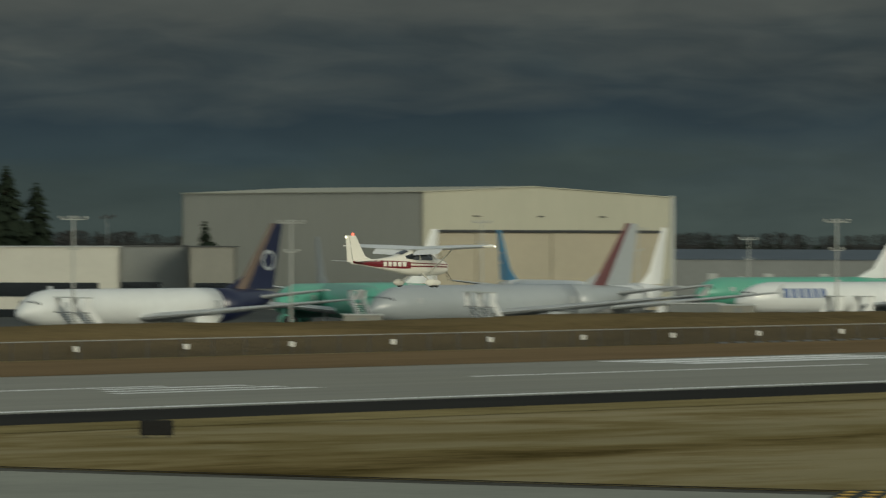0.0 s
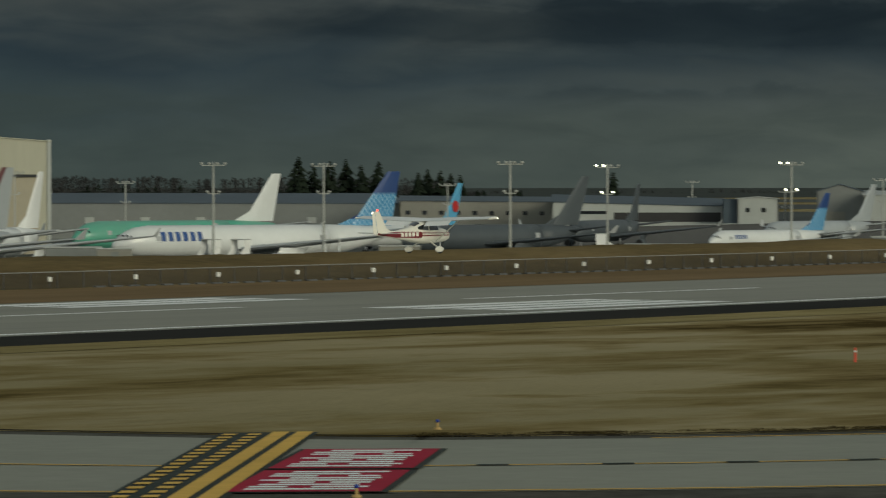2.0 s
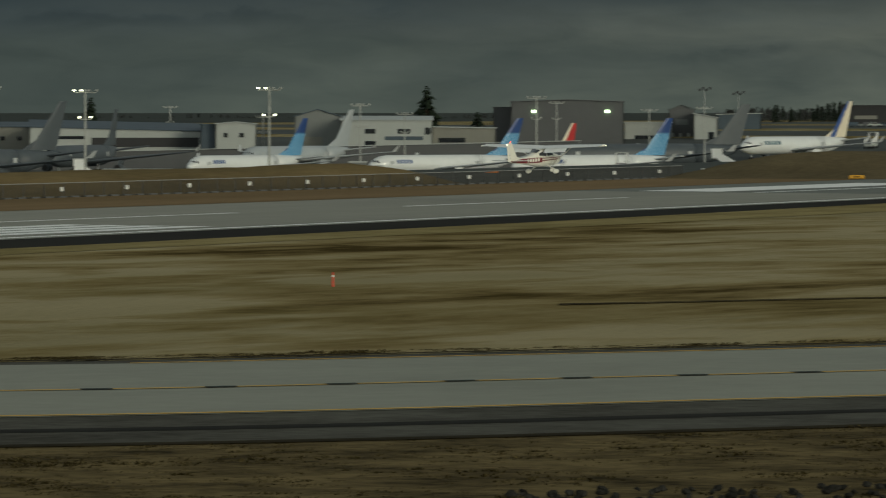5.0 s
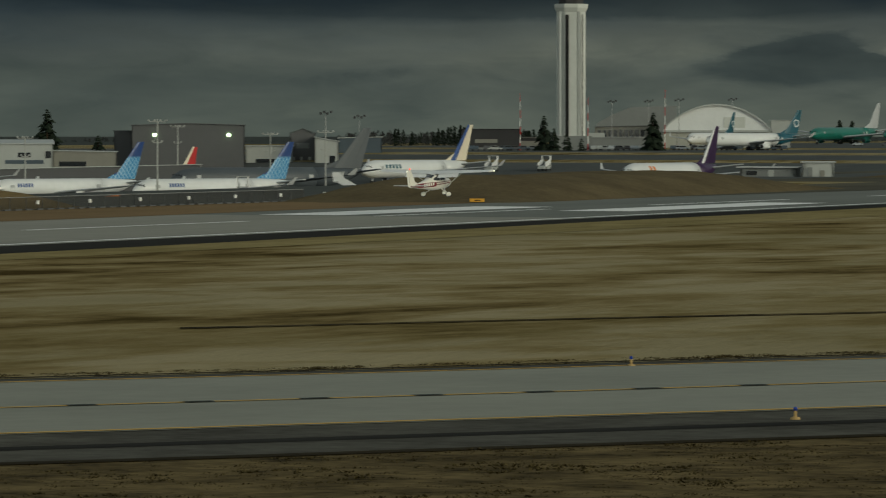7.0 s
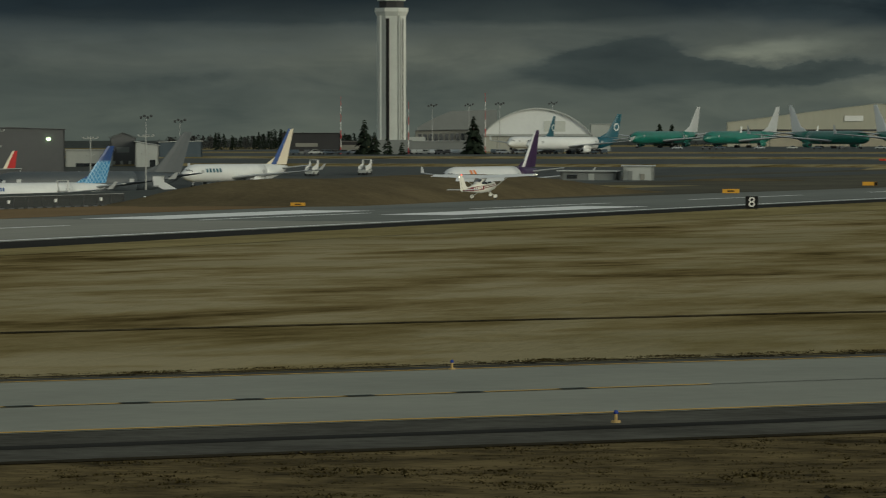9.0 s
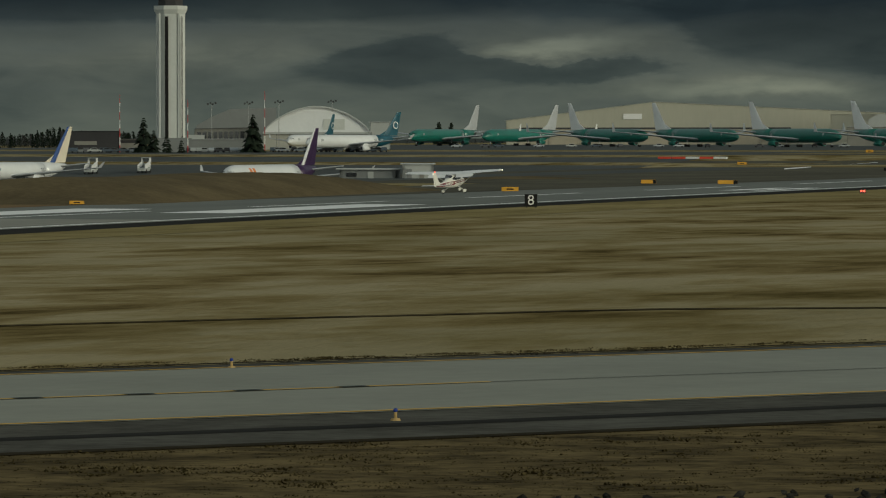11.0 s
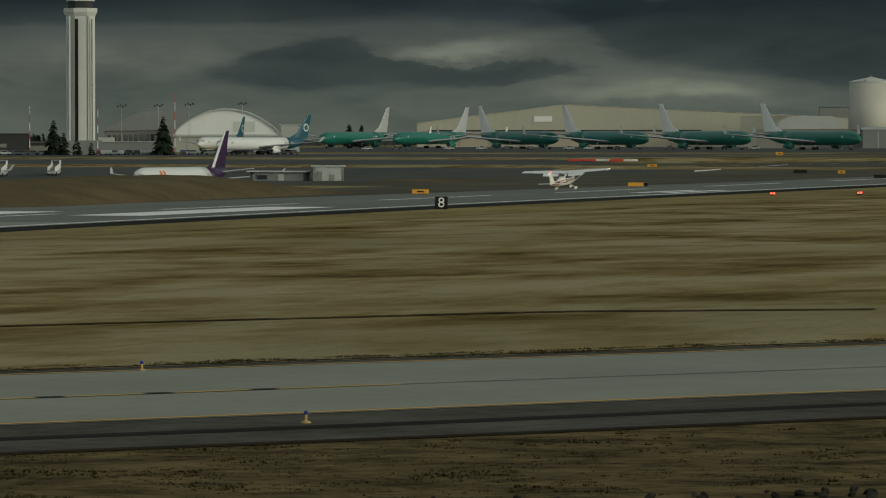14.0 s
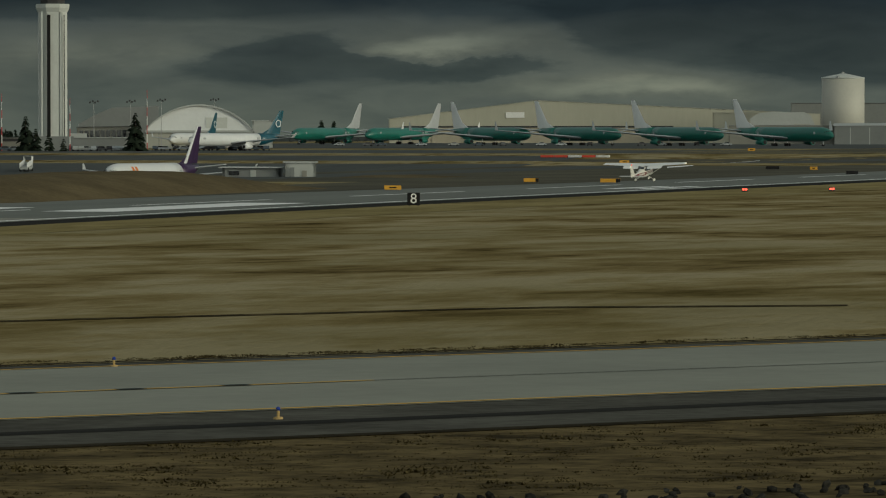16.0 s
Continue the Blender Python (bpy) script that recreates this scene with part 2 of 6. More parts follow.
M["line_black"] = material("black_marking_paint", (0.040, 0.050, 0.045), (0.060, 0.068, 0.060), 0.7, scale=0.5, fine=3.0, spec=0.03)
# bare-earth brown, greyed so that its colour carries some distance haze
M["hazed_bare_field"] = material("hazed_grey_brown_ground", (0.132, 0.124, 0.092), (0.072, 0.069, 0.054), 0.95, scale=0.05, bump=0.4, fine=0.6, stretch=(0.7, 1, 1), spec=0.03)
# distance haze put into the colour of the farthest ground
M["far_land"] = material("haze_toned_far_land", (0.070, 0.078, 0.072), (0.050, 0.057, 0.053), 0.95, scale=0.01, fine=0.08, spec=0.03)
M["rock"] = material("dark_basalt", (0.018, 0.018, 0.016), (0.046, 0.044, 0.038), 0.9, scale=2.0, bump=0.5, vary=0.7, spec=0.03)
M["white"] = material("white_aircraft_paint", (0.74, 0.76, 0.76), (0.66, 0.68, 0.68), 0.32, scale=0.10, coat=0.3)
M["silver"] = material("grey_aircraft_paint", (0.38, 0.41, 0.43), (0.33, 0.36, 0.38), 0.35, scale=0.10, coat=0.3)
M["belly"] = material("light_grey_paint", (0.45, 0.47, 0.48), (0.38, 0.40, 0.41), 0.4, scale=0.2)
M["military"] = material("matt_military_grey", (0.072, 0.086, 0.098), (0.060, 0.072, 0.083), 0.55, scale=0.12)
M["primer"] = material("green_primer", (0.012, 0.165, 0.125), (0.016, 0.130, 0.100), 0.34, scale=0.10, coat=0.2)
M["primer_pale"] = material("pale_green_primer", (0.10, 0.42, 0.30), (0.13, 0.36, 0.27), 0.4, scale=0.10, coat=0.2)
M["navy"] = material("navy_paint", (0.010, 0.014, 0.045), (0.014, 0.020, 0.055), 0.35, scale=0.2, coat=0.3)
M["blue"] = material("deep_blue_paint", (0.020, 0.060, 0.220), (0.025, 0.080, 0.260), 0.35, scale=0.2, coat=0.3)
M["sky"] = material("light_blue_paint", (0.10, 0.36, 0.60), (0.13, 0.42, 0.66), 0.35, scale=0.2, coat=0.3)
M["teal"] = material("teal_paint", (0.010, 0.075, 0.110), (0.014, 0.100, 0.140), 0.35, scale=0.2, coat=0.3)
M["brown"] = material("bronze_paint", (0.150, 0.110, 0.085), (0.120, 0.088, 0.070), 0.4, scale=0.2)
M["purple"] = material("purple_paint", (0.030, 0.011, 0.052), (0.038, 0.014, 0.062), 0.35, scale=0.2)
M["orange"] = material("orange_paint", (0.75, 0.22, 0.03), (0.66, 0.19, 0.03), 0.45, scale=0.3)
M["gold"] = material("pale_gold_paint", (0.76, 0.69, 0.54), (0.70, 0.63, 0.49), 0.4, scale=0.3)
M["red"] = material("red_paint", (0.50, 0.03, 0.03), (0.42, 0.025, 0.025), 0.4, scale=0.3)
M["maroon"] = material("maroon_paint", (0.17, 0.012, 0.020), (0.15, 0.010, 0.016), 0.3, scale=0.5, coat=0.4)
M["cream"] = material("cream_white_paint", (0.80, 0.78, 0.70), (0.74, 0.72, 0.65), 0.28, scale=0.6, coat=0.5)
M["rubber"] = material("black_rubber", (0.02, 0.02, 0.02), rough=0.8, scale=3)
M["metal"] = material("brushed_aluminium", (0.55, 0.56, 0.57), rough=0.35, metal=0.9, scale=1.0)
M["dark_metal"] = material("dark_steel", (0.06, 0.062, 0.065), rough=0.55, metal=0.4, scale=1.0)
M["galvanised"] = material("galvanised_steel", (0.36, 0.37, 0.37), (0.28, 0.29, 0.29), 0.55, 0.5, scale=0.8)
M["mast"] = material("pale_mast_paint", (0.40, 0.41, 0.39), (0.32, 0.33, 0.31), 0.5, scale=0.5)
M["dull_yellow"] = material("faded_yellow_paint", (0.44, 0.30, 0.11), (0.36, 0.25, 0.10), 0.7, scale=2.0)
M["glass"] = material("tinted_glass", (0.012, 0.016, 0.020), rough=0.08, scale=1.0, coat=1.0)
M["hangar"] = material("beige_hangar_cladding", (0.44, 0.43, 0.345), (0.38, 0.375, 0.30), 0.7, scale=0.03, fine=0.6, stretch=(1, 1, 0.2))
M["hangar_grey"] = material("grey_green_cladding", (0.385, 0.385, 0.335), (0.340, 0.342, 0.296), 0.75, scale=0.03, fine=0.6, stretch=(1, 1, 0.2))
M["door_beige"] = material("beige_door_leaf", (0.40, 0.36, 0.275), (0.35, 0.32, 0.245), 0.7, scale=0.05, fine=0.7)
M["wall_white"] = material("pale_wall_panels", (0.42, 0.44, 0.425), (0.36, 0.38, 0.365), 0.75, scale=0.08)
M["wall_grey"] = material("mid_grey_wall", (0.205, 0.218, 0.214), (0.172, 0.184, 0.180), 0.75, scale=0.08)
M["wall_tan"] = material("tan_wall", (0.245, 0.242, 0.210), (0.205, 0.202, 0.178), 0.75, scale=0.08)
M["wall_dark"] = material("charcoal_cladding", (0.105, 0.108, 0.112), (0.090, 0.093, 0.097), 0.75, scale=0.06)
M["wall_black"] = material("black_cladding", (0.022, 0.022, 0.024), (0.030, 0.030, 0.032), 0.7, scale=0.1)
M["roof_blue"] = material("slate_blue_roof", (0.065, 0.090, 0.115), (0.050, 0.072, 0.094), 0.6, scale=0.1)
M["roof_pale"] = material("pale_metal_roof", (0.46, 0.48, 0.47), (0.38, 0.40, 0.39), 0.5, scale=0.06)
M["roof_dark"] = material("dark_roof_felt", (0.075, 0.080, 0.078), (0.055, 0.058, 0.057), 0.8, scale=0.1)
M["tower"] = material("pale_precast_concrete", (0.58, 0.60, 0.57), (0.50, 0.52, 0.49), 0.75, scale=0.12, fine=1.2)
M["tank"] = material("pale_tank_paint", (0.52, 0.51, 0.45), (0.46, 0.45, 0.40), 0.6, scale=0.08)
M["dusk_red"] = material("dusky_maroon_paint", (0.135, 0.050, 0.052), (0.110, 0.042, 0.044), 0.4, scale=0.2)
# whiter than the aircraft white: stronger light is put into the colour
M["white_lit"] = material("white_paint_with_light", (0.88, 0.89, 0.88), (0.82, 0.83, 0.82), 0.35, scale=0.2, coat=0.2)
M["barrier_red"] = material("red_barrier_plastic", (0.72, 0.07, 0.035), (0.62, 0.06, 0.03), 0.5, scale=0.8)
M["needles"] = material("conifer_needles", (0.022, 0.030, 0.020), (0.012, 0.018, 0.013), 0.9, scale=0.6, spec=0.03)
# twig brown lightened and greyed; the haze over far woods is in it
M["twigs"] = material("hazed_bare_twigs", (0.052, 0.052, 0.051), (0.040, 0.042, 0.043), 0.95, scale=0.5, spec=0.03)
M["bark"] = material("tree_bark", (0.060, 0.045, 0.032), rough=0.95, scale=1.5, spec=0.03)
M["yellow"] = material("yellow_sign_face", (0.70, 0.36, 0.03), (0.62, 0.32, 0.03), 0.5, scale=0.8)
M["black"] = material("black_sign_face", (0.005, 0.005, 0.005), rough=0.9, scale=0.8)
M["signwhite"] = material("white_sign_legend", (0.85, 0.85, 0.82), rough=0.5, scale=2)
M["bluelens"] = material("blue_lens", (0.02, 0.05, 0.30), rough=0.2, scale=4)
M["lamp_on"] = glow("lit_floodlight", (1.0, 0.97, 0.70), 5.0)
M["lamp_green"] = glow("lit_wall_lamp", (0.75, 1.0, 0.55), 6.0)
M["lamp_red"] = glow("lit_red_light", (1.0, 0.10, 0.06), 2.2)
M["lamp_pale"] = glow("lit_white_light", (1.0, 0.90, 0.70), 2.5)


def livery_rays():
    """Blue fin with a paler globe of radiating lines."""
    m = bpy.data.materials.new("blue_globe_livery")
    m.use_nodes = True
    t = m.node_tree
    p = t.nodes["Principled BSDF"]
    co = node(t, "ShaderNodeTexCoord").outputs["Object"]
    z = node(t, "ShaderNodeSeparateXYZ", {0: node(t, "ShaderNodeTexCoord").outputs["Generated"]}).outputs[2]
    w = node(t, "ShaderNodeTexWave", {"Vector": node(t, "ShaderNodeMapping", {0: co, 2: (0, radians(38), 0)}).outputs[0], "Scale": 0.42, "Distortion": 1.2, "Detail": 0.0}).outputs[1]
    w2 = node(t, "ShaderNodeTexWave", {"Vector": node(t, "ShaderNodeMapping", {0: co, 2: (0, radians(-40), 0)}).outputs[0], "Scale": 0.36, "Distortion": 2.0, "Detail": 0.0}).outputs[1]
    grid = math_node(t, "MAXIMUM", w, w2)
    lines = ramp(t, grid, [(0.86, (0.03, 0.20, 0.42)), (0.96, (0.30, 0.50, 0.65))])
    low = ramp(t, z, [(0.56, (1, 1, 1)), (0.62, (0, 0, 0))])
    t.links.new(mix(t, low, (0.020, 0.055, 0.190), lines), p.inputs["Base Color"])
    p.inputs["Roughness"].default_value = 0.35
    return m


M["globe"] = livery_rays()


def chain_link():
    m = bpy.data.materials.new("chain_link_mesh")
    m.use_nodes = True
    t = m.node_tree
    p = t.nodes["Principled BSDF"]
    p.inputs["Base Color"].default_value = (0.045, 0.043, 0.038, 1)
    p.inputs["Roughness"].default_value = 0.7
    p.inputs["Alpha"].default_value = 0.28
    return m


M["mesh"] = chain_link()


# ---- building blocks ----
def part(name, bm, mat, parent, label=""):
    me = bpy.data.meshes.new(name)
    bm.normal_update()
    bm.to_mesh(me)
    bm.free()
    me.materials.append(mat)
    ob = new(name, me)
    ob.parent = parent
    if label:
        ob["label"] = label
    return ob


def smooth(ob):
    for f in ob.data.polygons:
        f.use_smooth = True
    return ob


def thing(name, label, category, m, group="", kind=""):
    e = new(name)
    e.matrix_world = m
    return tagged(e, label, category, group, kind)


def box(bm, x0, y0, z0, x1, y1, z1, bevel=0.0):
    r = bmesh.ops.create_cube(bm, size=1.0, matrix=Matrix.Translation(((x0 + x1) / 2, (y0 + y1) / 2, (z0 + z1) / 2)) @ Matrix.Diagonal((abs(x1 - x0), abs(y1 - y0), abs(z1 - z0), 1)))
    if bevel:
        es = list({e for v in r["verts"] for e in v.link_edges})
        bmesh.ops.bevel(bm, geom=es, offset=bevel, segments=1, affect="EDGES")
    return bm


def boxed(*a, **k):
    return box(bmesh.new(), *a, **k)


def rod(bm, a, b, r0, r1=None, n=8):
    a, b = Vector(a), Vector(b)
    r1 = r0 if r1 is None else r1
    m = Matrix.Translation((a + b) / 2) @ (b - a).to_track_quat("Z", "Y").to_matrix().to_4x4()
    bmesh.ops.create_cone(bm, cap_ends=True, segments=n, radius1=r0, radius2=r1, depth=(b - a).length, matrix=m)
    return bm


def loft(bm, rings, cap=True):
    vs = [[bm.verts.new(p) for p in r] for r in rings]
    n = len(vs[0])
    for a, b in zip(vs, vs[1:]):
        for i in range(n):
            bm.faces.new((a[i], a[(i + 1) % n], b[(i + 1) % n], b[i]))
    if cap:
        bm.faces.new(vs[0][::-1])
        bm.faces.new(vs[-1])
    bmesh.ops.recalc_face_normals(bm, faces=bm.faces[:])
    return bm


def slab(bm, root, tip, thick_root, thick_tip, axis):
    """A tapering aerofoil from a root chord to a tip chord; each chord is (leading point, trailing point)."""
    ax = Vector(axis)
    rings = []
    for (le, te), th in ((root, thick_root), (tip, thick_tip)):
        le, te = Vector(le), Vector(te)
        ring = []
        for u, w in ((0, 0), (0.06, 0.55), (0.3, 1), (0.65, 0.7), (1, 0.05), (0.65, -0.7), (0.3, -1), (0.06, -0.55)):
            ring.append(le.lerp(te, u) + ax * th * 0.5 * w)
        rings.append(ring)
    return loft(bm, rings)


def ground_z(x, y):
    def s(v):
        v = min(1.0, max(0.0, v))
        return v * v * (3 - 2 * v)
    b = 0.0025 * min(max(x, -600), 900)
    if y < 155:
        b += 0.0095 * (155 - max(y, -60))
    return b - s((y - 285) / 120) * (1 - s((x - 1100) / 300)) * (b + 7.0)


def bearing(b, d):
    return d * math.sin(radians(b)), d * math.cos(radians(b))


# ---- ground, runway, taxiway ----
def build_ground():
    xs = sorted({-4600, -3000, -1800, -1200, -900, -600, -400, -200, *range(-100, 2700, 50), 2900, 3300, 3900, 4700})
    ys = sorted({-4600, -2500, -1200, -600, -300, -150, -60, -30, *range(0, 150, 25), 155, 180, 205, 230, 260, *range(285, 420, 10), 450, 500, 600, 800, 1100, 1500, 2200, 3200, 4700})
    vs = [(x, y, ground_z(x, y)) for y in ys for x in xs]
    n = len(xs)
    fs = [(j * n + i, j * n + i + 1, (j + 1) * n + i + 1, (j + 1) * n + i) for j in range(len(ys) - 1) for i in range(n - 1)]
    me = bpy.data.meshes.new("ground")
    me.from_pydata(vs, [], fs)
    me.materials.append(M["grass"])
    tagged(new("ground", me), "wide airfield of brown and olive winter grass", "ground", kind="structure")


build_ground()


def sheet(name, pts_a, pts_b, mat, lift, label, category, parent=None, kind="structure", sub=1):
    """A thin layer between two lines of plan points, laid on the ground."""
    bm = bmesh.new()
    rows = []
    for a, b in zip(pts_a, pts_b):
        row = []
        for k in range(sub + 1):
            x, y = a[0] + (b[0] - a[0]) * k / sub, a[1] + (b[1] - a[1]) * k / sub
            row.append(bm.verts.new((x, y, ground_z(x, y) + lift)))
        rows.append(row)
    for r, q in zip(rows, rows[1:]):
        for k in range(sub):
            bm.faces.new((r[k], r[k + 1], q[k + 1], q[k]))
    bmesh.ops.recalc_face_normals(bm, faces=bm.faces[:])
    if bm.faces[0].normal.z < 0:
        bmesh.ops.reverse_faces(bm, faces=bm.faces[:])
    ob = part(name, bm, mat, parent)
    if parent is None:
        tagged(ob, label, category, kind=kind)
    return ob


def rect(name, x0, x1, y0, y1, mat, lift, label="", category="", parent=None, step=100):
    n = max(1, int(abs(x1 - x0) / step))
    xs = [x0 + (x1 - x0) * i / n for i in range(n + 1)]
    cuts = [y0, y1] if not (y0 < 155 < y1) else [y0, 155, y1]
    if len(cuts) == 3:
        raise ValueError("crosses the fold of the ground")
    return sheet(name, [(x, y0) for x in xs], [(x, y1) for x in xs], mat, lift, label, category, parent)


RUN_W, RUN_C = 172.0, 195.0
RUN_X = (-500, -200, 100, 240, 310, 380, 440, 500, 580, 700, 900, 1200, 1600)


def near_edge(x):
    """The near white line, bent slightly away from the viewer to fit the camera's view."""
    return RUN_W + 5.6 * min(1.0, max(0.0, (x - 240) / 260))


# tapered to fit the camera's view, in place of a crowned surface
def far_edge(x):
    return 213.2 + 2.5 * min(1.0, max(0.0, (x - 380) / 60)) - 11.5 * min(1.0, max(0.0, (x - 470) / 200))


def run_sheet(name, lo, hi, mat, lift, label="", category="", parent=None, x0=-500, x1=1600):
    xs = [x0] + [x for x in RUN_X if x0 < x < x1] + [x1]
    return sheet(name, [(x, lo(x)) for x in xs], [(x, hi(x)) for x in xs], mat, lift, label, category, parent)


def shoulder_edge(x):
    return near_edge(x) - 11.0 + 3.5 * min(1.0, max(0.0, (x - 290) / 90))


run_sheet("runway_shoulder", shoulder_edge, lambda x: 228, M["shoulder"], 0.02, "dark asphalt shoulder beside the runway", "pavement")
run_sheet("runway", lambda x: near_edge(x) - 1.2, lambda x: 222, M["runway_pale"], 0.03, "pale grey grooved runway surface with worn white markings", "runway", x1=398)
run_sheet("runway", lambda x: near_edge(x) - 1.2, lambda x: 222, M["runway"], 0.03, "darker grey asphalt runway with worn white markings", "runway", x0=398)
for x0, x1, soil in ((-500, 470, "strip"), (470, 1600, "hazed_bare_field")):
    run_sheet("verge", far_edge, lambda x: 228, M[soil], 0.052, "dry grass over the far runway edge, cut to fit the camera's view", "verge", x0=x0, x1=x1)
    rect("verge", x0, x1, 228, 238, M[soil], 0.015, "dry grass verge beyond the runway", "verge")
marks = thing("runway_markings", "white painted runway edge lines, stripes and bars", "marking", pose(0, 0, 0), kind="structure")
run_sheet("edge_line", near_edge, lambda x: near_edge(x) + 0.95, M["line_white"], 0.045, parent=marks)
for i in range(-4, 20):
    x = 276.2 + 61.0 * i
    rect("centreline_stripe", x, x + 36.6, RUN_C - 0.45, RUN_C + 0.45, M["line_white"], 0.045, parent=marks)
for k in range(4):
    rect("touchdown_bar", 254.5, 279.5, 176.0 + 3.1 * k, 178.3 + 3.1 * k, M["line_white"], 0.045, parent=marks)
for k in range(3):
    rect("touchdown_bar", 245.0, 270.0, 203.0 + 3.1 * k, 205.3 + 3.1 * k, M["line_white"], 0.045, parent=marks)
for k in range(3):
    rect("threshold_bar", 180.0 + 2.0 * k, 195.0, 187.2 + 2.6 * k, 188.2 + 2.6 * k, M["line_white"], 0.045, parent=marks)
rect("aiming_bar", 427.0, 477.0, 183.2, 190.6, M["line_white"], 0.045, parent=marks)
rect("aiming_bar", 400.0, 446.0, 199.5, 207.5, M["line_white"], 0.045, parent=marks)
for k in range(2):
    rect("touchdown_bar", 582.0, 606.0, 180.5 + 3.6 * k, 182.6 + 3.6 * k, M["line_white"], 0.045, parent=marks)

sheet("far_land", [(-1500 + 310 * i, 1051) for i in range(21)], [(-1500 + 310 * i, 4690) for i in range(21)], M["far_land"], 0.05, "far wooded land beyond the airfield, coloured grey-green for haze", "land", sub=12)

# centre of the near taxiway, from the hold line round the bend
TAXI = [(100, 152), (101, 130), (102.5, 105), (104, 90), (106.5, 81), (109.8, 75.8), (113.6, 71), (120.2, 64.7), (128.3, 57), (138.5, 48.1), (147.9, 39.6), (167.5, 23.5), (191.5, 4)]


def curve_points(ctrl, n=8):
    out = []
    p = [Vector(ctrl[0]) * 2 - Vector(ctrl[1])] + [Vector(c) for c in ctrl] + [Vector(ctrl[-1]) * 2 - Vector(ctrl[-2])]
    for i in range(1, len(p) - 2):
        for k in range(n):
            u = k / n
            a, b, c, d = p[i - 1], p[i], p[i + 1], p[i + 2]
            out.append(0.5 * ((2 * b) + (c - a) * u + (2 * a - 5 * b + 4 * c - d) * u * u + (3 * b - a - 3 * c + d) * u ** 3))
    out.append(p[-2])
    return out


TAXI_C = curve_points(TAXI)


def offset(line, w):
    """w metres to the far side (away from the viewer) of the line; w may be a pair, start to end."""
    out = []
    for i, q in enumerate(line):
        d = line[min(i + 1, len(line) - 1)] - line[max(i - 1, 0)]
        nrm = Vector((-d.y, d.x)).normalized()
        ww = w if not isinstance(w, tuple) else w[0] + (w[1] - w[0]) * i / (len(line) - 1)
        out.append(q + nrm * ww)
    return out


def strip(name, lo, hi, mat, lift, label="", category="", parent=None, part_of=None, sub=4):
    line = part_of or TAXI_C
    return sheet(name, offset(line, lo), offset(line, hi), mat, lift, label, category, parent, sub=sub)


strip("taxiway_shoulder", -22.6, (17.6, 15.2), M["taxi_shoulder"], 0.02, "dark asphalt shoulder along the taxiway", "pavement")
strip("taxiway", -11.9, (15.6, 12.8), M["concrete"], 0.035, "pale concrete taxiway slabs with yellow lines", "taxiway")
# painted shade: a dark strip where the turf drops to the pavement
strip("edge_shade", (17.4, 15.0), (18.1, 15.7), M["soil"], 0.05, "dark strip of painted shade between grass and pavement", "soil")
# the same dark strip along the near grass edge
strip("edge_shade", -23.4, -22.5, M["soil"], 0.05, "dark strip of painted shade between grass and pavement", "soil")
strip("rough_verge", -60.0, -23.0, M["rough"], 0.03, "rough brown dead grass beside the taxiway", "grass", sub=24)
sheet("ditch", [(169.35, 91.21), (175.93, 84.94), (182.75, 78.42), (189.33, 71.46), (192.75, 67.94), (195.36, 64.97), (198.17, 52.98)], [(168.03, 90.5), (174.8, 84.39), (181.6, 77.92), (187.93, 70.93), (191.57, 67.53), (193.93, 64.49), (196.96, 52.66)], M["furrow"], 0.03, "narrow dark drainage furrow across the grass", "furrow")
run_sheet("mown_strip", lambda x: 155.0, lambda x: shoulder_edge(x) + 0.1, M["mown"], 0.025, "mown olive grass strip beside the runway", "grass", x0=-300, x1=1400)
strip("sealed_band", -18.0, -16.7, M["shoulder"], 0.03, "dark sealed band along the asphalt shoulder", "marking")
tmarks = thing("taxiway_markings", "yellow taxiway lines and a red holding position panel", "marking", pose(0, 0, 0), kind="structure")
strip("edge_line", -11.7, -11.35, M["line_yellow"], 0.05, parent=tmarks, sub=1)
strip("edge_line", (14.0, 12.3), (14.3, 12.6), M["line_yellow"], 0.05, parent=tmarks, sub=1, part_of=TAXI_C[48:])
strip("centre_line", -0.16, 0.16, M["line_yellow"], 0.055, parent=tmarks, sub=1, part_of=TAXI_C[:71])
strip("expansion_joint", -0.08, 0.08, M["joint"], 0.052, parent=tmarks, sub=1, part_of=TAXI_C[70:])
spaced, run = [], 0.0
for a, b in zip(TAXI_C[34:69], TAXI_C[35:70]):
    ln = (b - a).length
    while run < ln:
        spaced.append((a.lerp(b, run / ln), (b - a).normalized()))
        run += 3.29
    run -= ln
for q, d in spaced:
    n = Vector((-d.y, d.x))
    sheet("slab_patch", [q + n * 0.25, q + n * 0.25 + d * 0.85], [q - n * 0.25, q - n * 0.25 + d * 0.85], M["line_black"], 0.062, "", "", tmarks)
# hold line: two solid and two dashed bars on a dark ground
H0, H1 = Vector((88.0, 69.6)), Vector((122.6, 92.2))
HD = (H1 - H0).normalized()
HN = Vector((-HD.y, HD.x))
sheet("hold_ground", [H0 - HN * 0.15, H1 - HN * 0.15], [H0 + HN * 2.8, H1 + HN * 2.8], M["line_black"], 0.058, "", "", tmarks, sub=4)
for w in (0.0, 0.72):
    sheet("solid_bar", [H0 + HN * w, H1 + HN * w], [H0 + HN * (w + 0.50), H1 + HN * (w + 0.50)], M["line_yellow"], 0.075, "", "", tmarks, sub=4)
